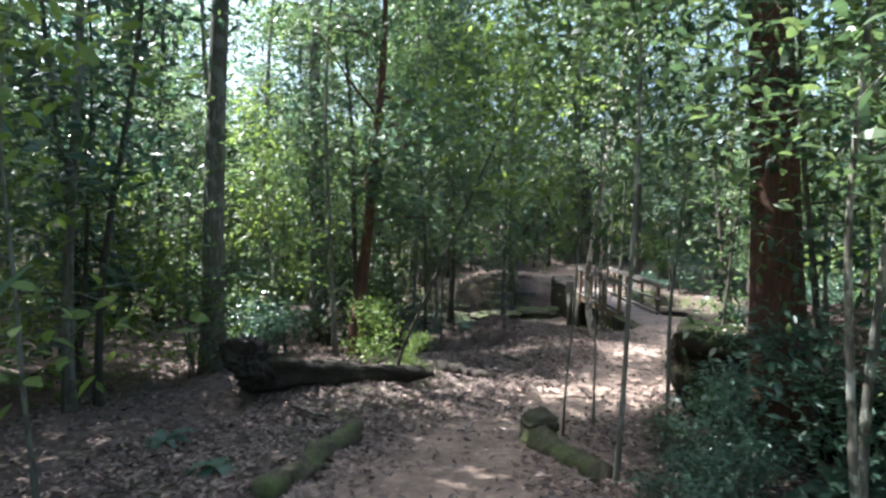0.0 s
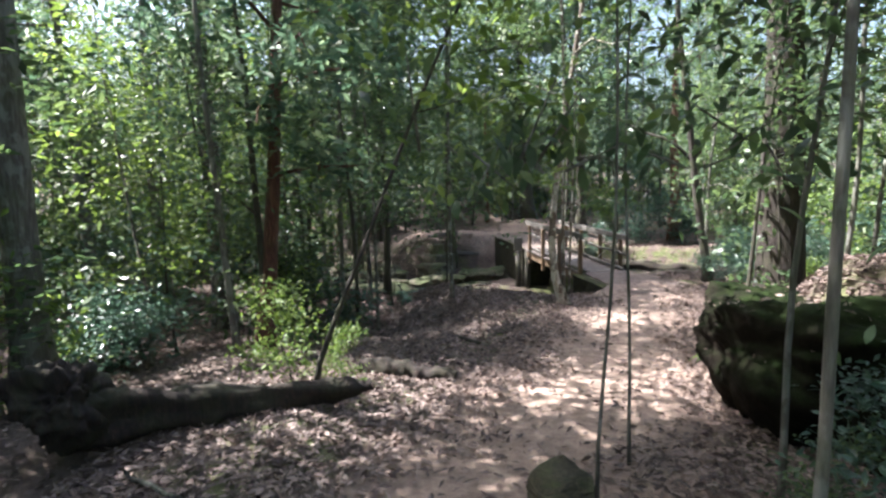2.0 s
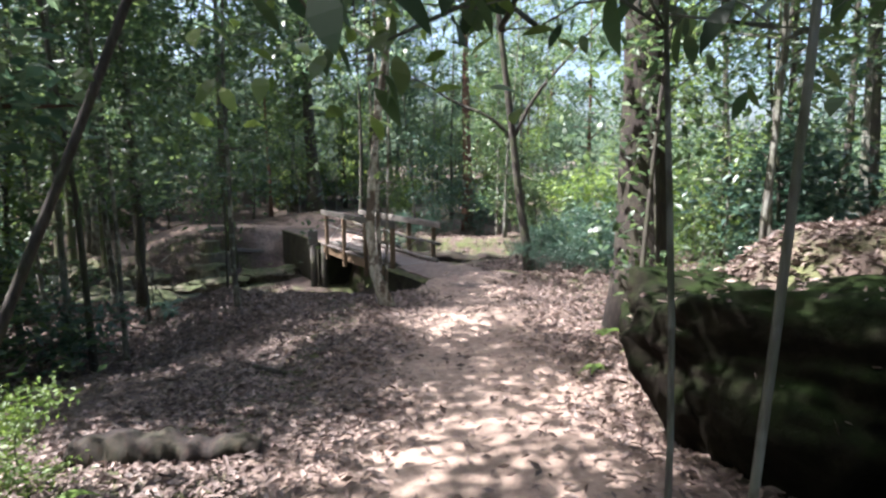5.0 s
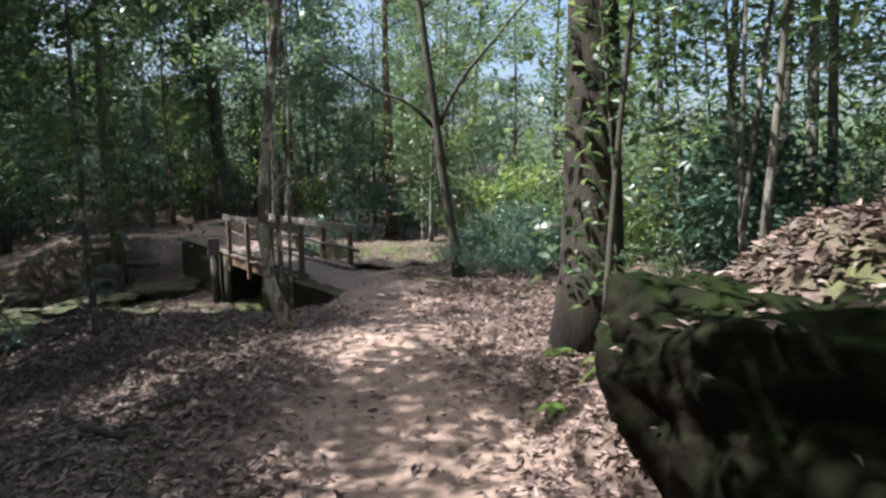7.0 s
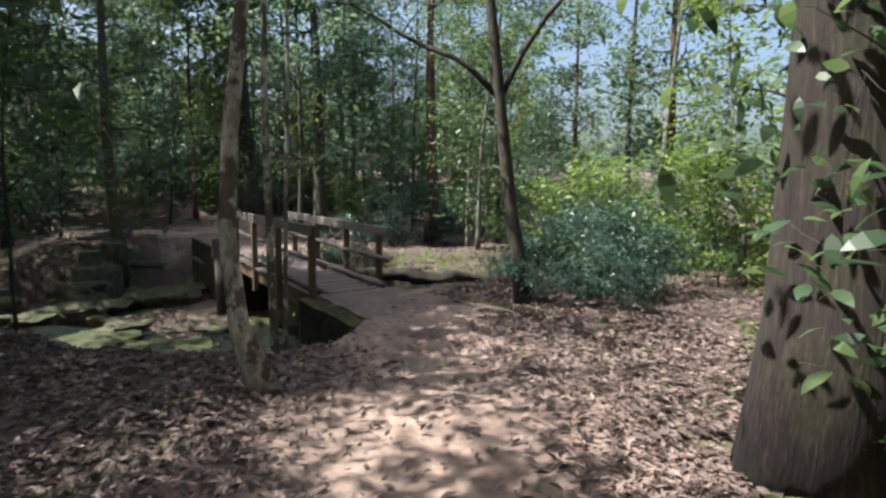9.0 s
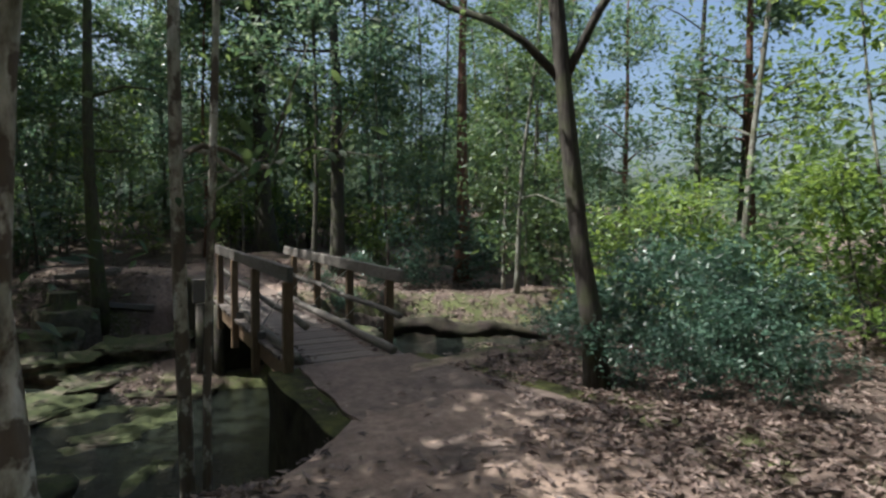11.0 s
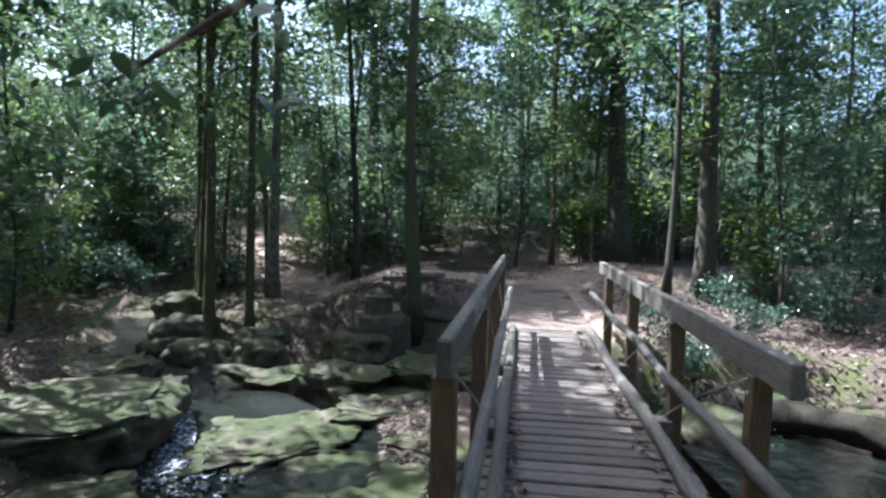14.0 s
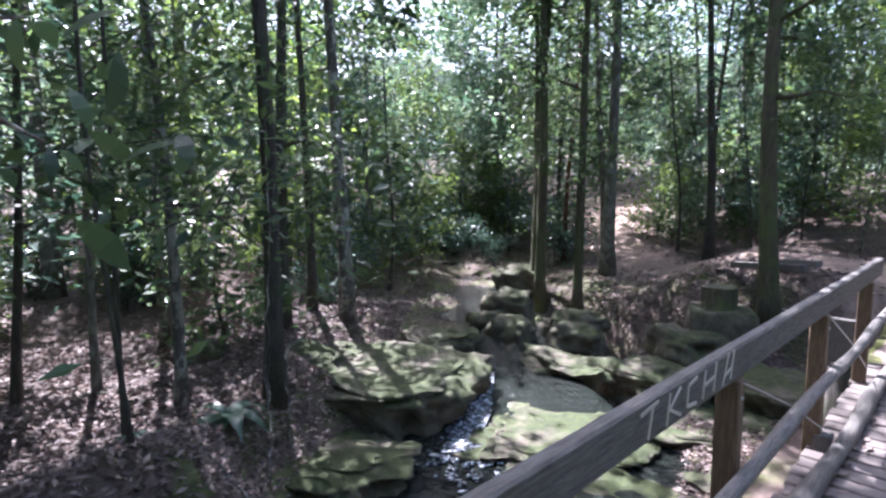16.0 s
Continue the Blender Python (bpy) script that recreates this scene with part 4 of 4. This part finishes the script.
# ---- fallen log ----
def rough_tube(pts, radii, seed, rings=40, sides=20, lump=0.55):
    """A knotty, weathered log through the points."""
    pts, m = [Vector(p) for p in pts], len(pts) - 1
    line, rad = [], []
    for k in range(rings):
        t = k / (rings - 1) * m
        i = min(int(t), m - 1)
        line.append(pts[i].lerp(pts[i + 1], t - i))
        rad.append((radii[i] + (radii[i + 1] - radii[i]) * (t - i)) * (1 + 0.3 * noise.noise(Vector((k * 0.23, seed * 3.7, 0)))))
    bm = tube(bmesh.new(), line, rad, sides, lump, seed)
    for v in bm.verts:
        q = v.co + Vector((seed, 0, 0))
        v.co += Vector((noise.noise(q * 9), noise.noise(q * 9 + Vector((7, 0, 0))), noise.noise(q * 9 + Vector((0, 7, 0))))) * 0.035
    return bm


def fallen_log():
    top = new("fallen_log")
    z = land_at(-7.6, -8.9)
    part("trunk", rough_tube([(-8.75, -9.35, z + 0.2), (-8.2, -9.15, z + 0.15), (-7.5, -8.95, z + 0.08), (-6.9, -8.75, z + 0.04), (-6.4, -8.6, z)], [0.24, 0.17, 0.15, 0.12, 0.05], 3), ROT, top, smooth=True)
    bm = bmesh.new()
    bmesh.ops.create_icosphere(bm, subdivisions=5, radius=0.3)
    for v in bm.verts:
        v.co *= 1 + 0.55 * noise.noise(v.co * 4) + 0.35 * noise.noise(v.co * 11) + 0.2 * noise.noise(v.co * 27)
        v.co += Vector((-8.8, -9.4, z + 0.36))
    part("root_ball", bm, ROT, top, "crumbling dark root plate", True)
    return tagged(top, "rotten black fallen log with its root plate upturned", "log")

fallen_log()

def whitewater():
    top = new("cascade")
    bm = bmesh.new()
    line = ((-5.75, 6.15), (-5.35, 5.55), (-5.1, 5.15), (-4.85, 4.75), (-4.75, 4.4), (-4.45, 4.15), (-4.3, 3.9))
    zs = (-1.27, -1.3, -1.33, -1.4, -1.47, -1.478, -1.482)
    rows = []
    for k in range(37):
        t = k / 36 * 6
        i = min(int(t), 5)
        u = t - i
        x, y, z = (a + (b - a) * u for a, b in zip((*line[i], zs[i]), (*line[i + 1], zs[i + 1])))
        half = 0.1 + 0.05 * noise.noise(Vector((k * 0.4, 0, 3))) + 0.006 * k
        rows.append([bm.verts.new((x + 0.8 * half * s, y + 0.6 * half * s, z + 0.03 * (1 - s * s) + 0.03 * noise.noise(Vector((x * 7, y * 7, s * 3))))) for s in (-1, -0.6, -0.2, 0.2, 0.6, 1)])
    for a, b in zip(rows, rows[1:]):
        for k in range(5):
            bm.faces.new((a[k], a[k + 1], b[k + 1], b[k]))
    part("stream", bm, FOAM_GLINT, top, smooth=True)
    # pale flecks modelled in place of sky glitter on the frothy ripples
    g = random.Random(4)
    bm = bmesh.new()
    for _ in range(170):
        x, y, r = g.gauss(-4.25, 0.32), g.gauss(3.85, 0.26), g.uniform(0.012, 0.05)
        bmesh.ops.create_icosphere(bm, subdivisions=1, radius=r, matrix=Matrix.Translation((x, y, -1.49)) @ Matrix.Rotation(g.uniform(0, 6), 4, "Z") @ Matrix.Diagonal((1.7, 0.8, 0.3, 1)))
    tagged(part("froth_glitter", bm, FOAM_GLINT, top, smooth=True), kind="stuff")
    tagged(top, "narrow white cascade of water between mossy rocks", "cascade")



whitewater()


# ---- logs, edging and small things ----
def log(name, label, a, b, r0, r1, mat, seed, category="log"):
    a, b = Vector(a), Vector(b)
    n = 9
    pts = [a + (b - a) * (k / (n - 1)) + Vector((0.06 * math.sin(k * 1.3 + seed), 0.06 * math.cos(k * 1.9 + seed), 0.03 * math.sin(k * 2.3 + seed))) * (b - a).length * 0.25 for k in range(n)]
    radii = [r0 + (r1 - r0) * k / (n - 1) for k in range(n)]
    bm = rough_tube(pts, radii, seed, 48, 16, 0.4) if r0 > 0.06 else tube(bmesh.new(), pts, radii, 7, 0.3, seed)
    return tagged(part(name, bm, mat, smooth=True), label, category)


def at_land(x, y, dz=0.0):
    return (x, y, land_at(x, y) + dz)


log("fallen_tree", "dark fallen tree trunk lying across the pool", (1.5, 4.9, -0.5), (5.6, 2.4, -0.62), 0.17, 0.12, ROT, 2)
log("creek_log", "short sawn mossy log lying in the creek", at_land(-7.2, 7.4, 0.2), at_land(-7.0, 8.6, 0.25), 0.17, 0.17, BARK_MOSS, 3)
log("creek_log", "thick mossy log slanting into the creek", at_land(-6.0, 7.0, 0.15), at_land(-6.5, 8.9, 0.3), 0.2, 0.22, BARK_MOSS, 4)
log("edging_log", "moss-covered log edging the track", at_land(-7.55, -13.0, 0.04), at_land(-7.25, -10.9, 0.05), 0.1, 0.12, BARK_MOSS, 5)
log("mossy_stump", "low mossy stump at the track's edge", at_land(-5.3, -11.0, -0.1), at_land(-5.28, -10.97, 0.26), 0.22, 0.17, BARK_MOSS, 6, "stump")
log("edging_log", "mossy log lying beside the stump", at_land(-5.35, -11.2, 0.05), at_land(-5.0, -12.4, 0.02), 0.13, 0.1, BARK_MOSS, 7)
log("dead_branch", "pale bent dead branch on the leaf litter", at_land(-8.2, -9.9, 0.06), at_land(-7.4, -10.6, 0.03), 0.02, 0.012, BARK_PALE, 8, "branch")
log("dead_branch", "pale dead branch lying on the bank", at_land(-4.5, 0.9, 0.05), at_land(-3.5, 0.6, 0.05), 0.025, 0.015, BARK_PALE, 9, "branch")
log("dead_branch", "dark stick lying on the track's leaf litter", at_land(-4.95, -5.2, 0.03), at_land(-4.7, -5.6, 0.05), 0.035, 0.03, BARK_DARK, 10, "branch")
g = random.Random(21)
for k in range(16):
    x, y, w, n = g.uniform(-8.0, -2.9), g.uniform(-1.2, 1.9), g.uniform(0, 6.28), g.uniform(0.25, 0.6)
    log("dead_branch", "thin dry fallen stick on the leaf litter", at_land(x, y, 0.03), at_land(x + n * math.cos(w), y + n * math.sin(w), 0.05), 0.014, 0.008, (BARK_GREY, BARK_DARK, BARK_PALE)[k % 3], 30 + k, "branch")
log("rotten_log", "crumbling dark rotten log beside the track", at_land(-6.5, -7.2, 0.05), at_land(-5.4, -7.6, 0.03), 0.14, 0.09, ROT, 11)
for (x0, y0), (x1, y1) in (((-3.6, 11.2), (-2.3, 10.9)), ((-3.2, 11.7), (-2.2, 11.5)), ((-2.5, 10.3), (-1.5, 10.2))):
    tagged(part("sawn_timber", beam(bmesh.new(), at_land(x0, y0, 0.06), at_land(x1, y1, 0.06), 0.2, 0.1), WOOD_GREY), "pale grey sawn timber lying on the ground", "timber", "loose timbers")


def vine(points, r, label):
    pts = [Vector(p) for p in points]
    fine = []
    for a, b in zip(pts, pts[1:]):
        fine += [a.lerp(b, k / 5) + Vector((noise.noise(a * 3 + Vector((k, 0, 0))), noise.noise(b * 3 + Vector((0, k, 0))), 0)) * 0.05 for k in range(5)]
    return tagged(part("vine", tube(bmesh.new(), fine + [pts[-1]], [r] * (len(fine) + 1), 5, 0.2), BARK_PALE, smooth=True), label, "vine", "creek vines")


vine([at_land(-5.62, 2.12, 0.0), (-5.6, 2.1, -0.1), (-5.68, 2.2, 0.6), (-5.66, 2.25, 1.3), (-5.72, 2.3, 2.6), (-5.75, 2.3, 3.6)], 0.011, "pale thin vine climbing a dark trunk")
vine([at_land(-5.3, 2.2, 0.01), (-5.45, 2.25, -0.45), (-5.65, 2.4, -0.1), (-5.45, 2.7, 0.15), (-5.1, 2.95, 0.4)], 0.012, "pale looping vine beside a dark trunk")
vine([at_land(-4.9, 1.7, 0.01), (-5.2, 1.9, -0.75), (-5.55, 2.1, -0.35), (-5.6, 2.15, 0.2)], 0.009, "pale looping vine beside a dark trunk")


def broad_plant(at, size, count, seed, mat=LEAF_BLUE, label="low plant with a rosette of broad green leaves"):
    g = random.Random(seed)
    top = new("broad_leaf_plant")
    for k in range(count):
        az, ln, rise = math.tau * k / count + g.uniform(-0.3, 0.3), size * g.uniform(0.7, 1.15), g.uniform(0.35, 1.0)
        v, f = [], []
        side = Vector((-math.sin(az), math.cos(az), 0))
        for i in range(8):
            u = i / 7
            c = Vector((math.cos(az) * ln * u, math.sin(az) * ln * u, 0.1 * size + ln * (rise * u - 0.95 * u * u)))
            w = ln * 0.17 * math.sin(math.pi * min(1, 0.06 + u ** 0.8)) + 0.004
            v += [c + side * w + Vector((0, 0, w * 0.25)), c, c - side * w + Vector((0, 0, w * 0.25))]
            if i:
                q = 3 * i - 3
                f += [(q, q + 1, q + 4, q + 3), (q + 1, q + 2, q + 5, q + 4)]
        part_data("leaf", np.array([tuple(p) for p in v]), np.array(f), mat, top, smooth=True)
    top.matrix_basis = pose(at[0], at[1], land_at(*at))
    return tagged(top, label, "plant", "broad-leaved plants")


for x, y, sz, c, sd in ((-5.4, 1.55, 0.5, 9, 1), (-5.35, 0.74, 0.36, 8, 2), (-4.6, 1.85, 0.38, 9, 3), (-3.9, -13.4, 0.45, 8, 4), (-3.5, -12.9, 0.4, 7, 5), (-4.3, -12.6, 0.35, 8, 6), (-3.7, -14.0, 0.4, 8, 7),
                        (-4.4, -13.6, 0.3, 8, 8), (-8.1, -12.4, 0.3, 7, 9), (-9.0, -11.4, 0.35, 8, 10)):
    broad_plant((x, y), sz, c, sd)
for x, y, sz, sd in ((-1.15, -7.35, 0.28, 20), (-1.0, -6.6, 0.25, 21), (-1.35, -7.6, 0.3, 22), (-2.2, -7.7, 0.22, 24), (-6.6, -8.1, 0.25, 23)):
    broad_plant((x, y), sz, 7, sd, LEAF_BRIGHT, "small bright green seedling with broad leaves")
for x, y, k, sc in ((-7.25, -8.0, 2, 0.52), (-6.7, -7.7, 2, 0.32), (1.5, 5.2, 0, 0.5), (2.3, 5.6, 0, 0.5), (1.2, 4.4, 0, 0.35), (-14.5, 12.5, 1, 1.6), (-16, 14.5, 0, 1.8), (-13.5, 14.5, 1, 1.5), (-18, 17, 1, 2.2), (-17.5, 12.5, 0, 1.8), (-15.5, 16.5, 2, 1.8), (-12.3, 12.6, 0, 1.0), (-11, 12.2, 0, 0.8), (-3.3, -12.6, 0, 0.75), (-2.7, -12.9, 1, 0.8), (-3.0, -13.7, 0, 0.7), (-2.3, -13.6, 0, 0.9), (-0.5, -7.2, 1, 0.3), (1.25, 4.0, 0, 0.6), (1.7, 4.6, 0, 0.55), (2.3, 4.6, 0, 0.5), (-9.6, -7.0, 0, 0.7), (-10.2, -5.8, 0, 0.8), (1.2, -6.2, 1, 0.5), (0.9, -5.9, 2, 0.45), (2.6, -6.4, 0, 0.7)):
    m = pose(x, y, land_at(x, y), 0, 0, x * 77)
    copy_thing(shrubs[k], m).matrix_basis = m @ Matrix.Scale(sc, 4)

for x, y, k, sc in ((-4.2, -12.7, 0, 0.42), (-3.8, -12.2, 0, 0.5), (-4.1, -11.7, 1, 0.36), (-4.5, -13.4, 0, 0.34), (-3.4, -11.6, 0, 0.5), (-4.7, -12.9, 0, 0.25)):
    m = pose(x, y, land_at(x, y), 0, 0, x * 77)
    copy_thing(shrubs[k], m).matrix_basis = m @ Matrix.Scale(sc, 4)

for x, y, k, sc in ((-10.2, -12.6, 1, 0.7), (-11.2, -11.4, 0, 0.7), (-3.3, -12.3, 2, 0.75), (-2.7, -13.1, 0, 0.8), (-2.2, -11.9, 1, 0.8), (-9.6, -5.4, 1, 0.8), (-15, 13.5, 0, 1.0), (-17, 15.5, 1, 1.1), (-13.2, 13.8, 2, 0.9), (-19, 17.5, 1, 1.2), (-14.2, 16.2, 0, 1.2), (-12.2, 15.2, 2, 1.0), (-20, 14, 0, 1.3), (-16.5, 18.5, 1, 1.2)):
    m = pose(x, y, land_at(x, y), 0, 0, x * 77)
    copy_thing(thins[k], m).matrix_basis = m @ Matrix.Scale(sc, 4)
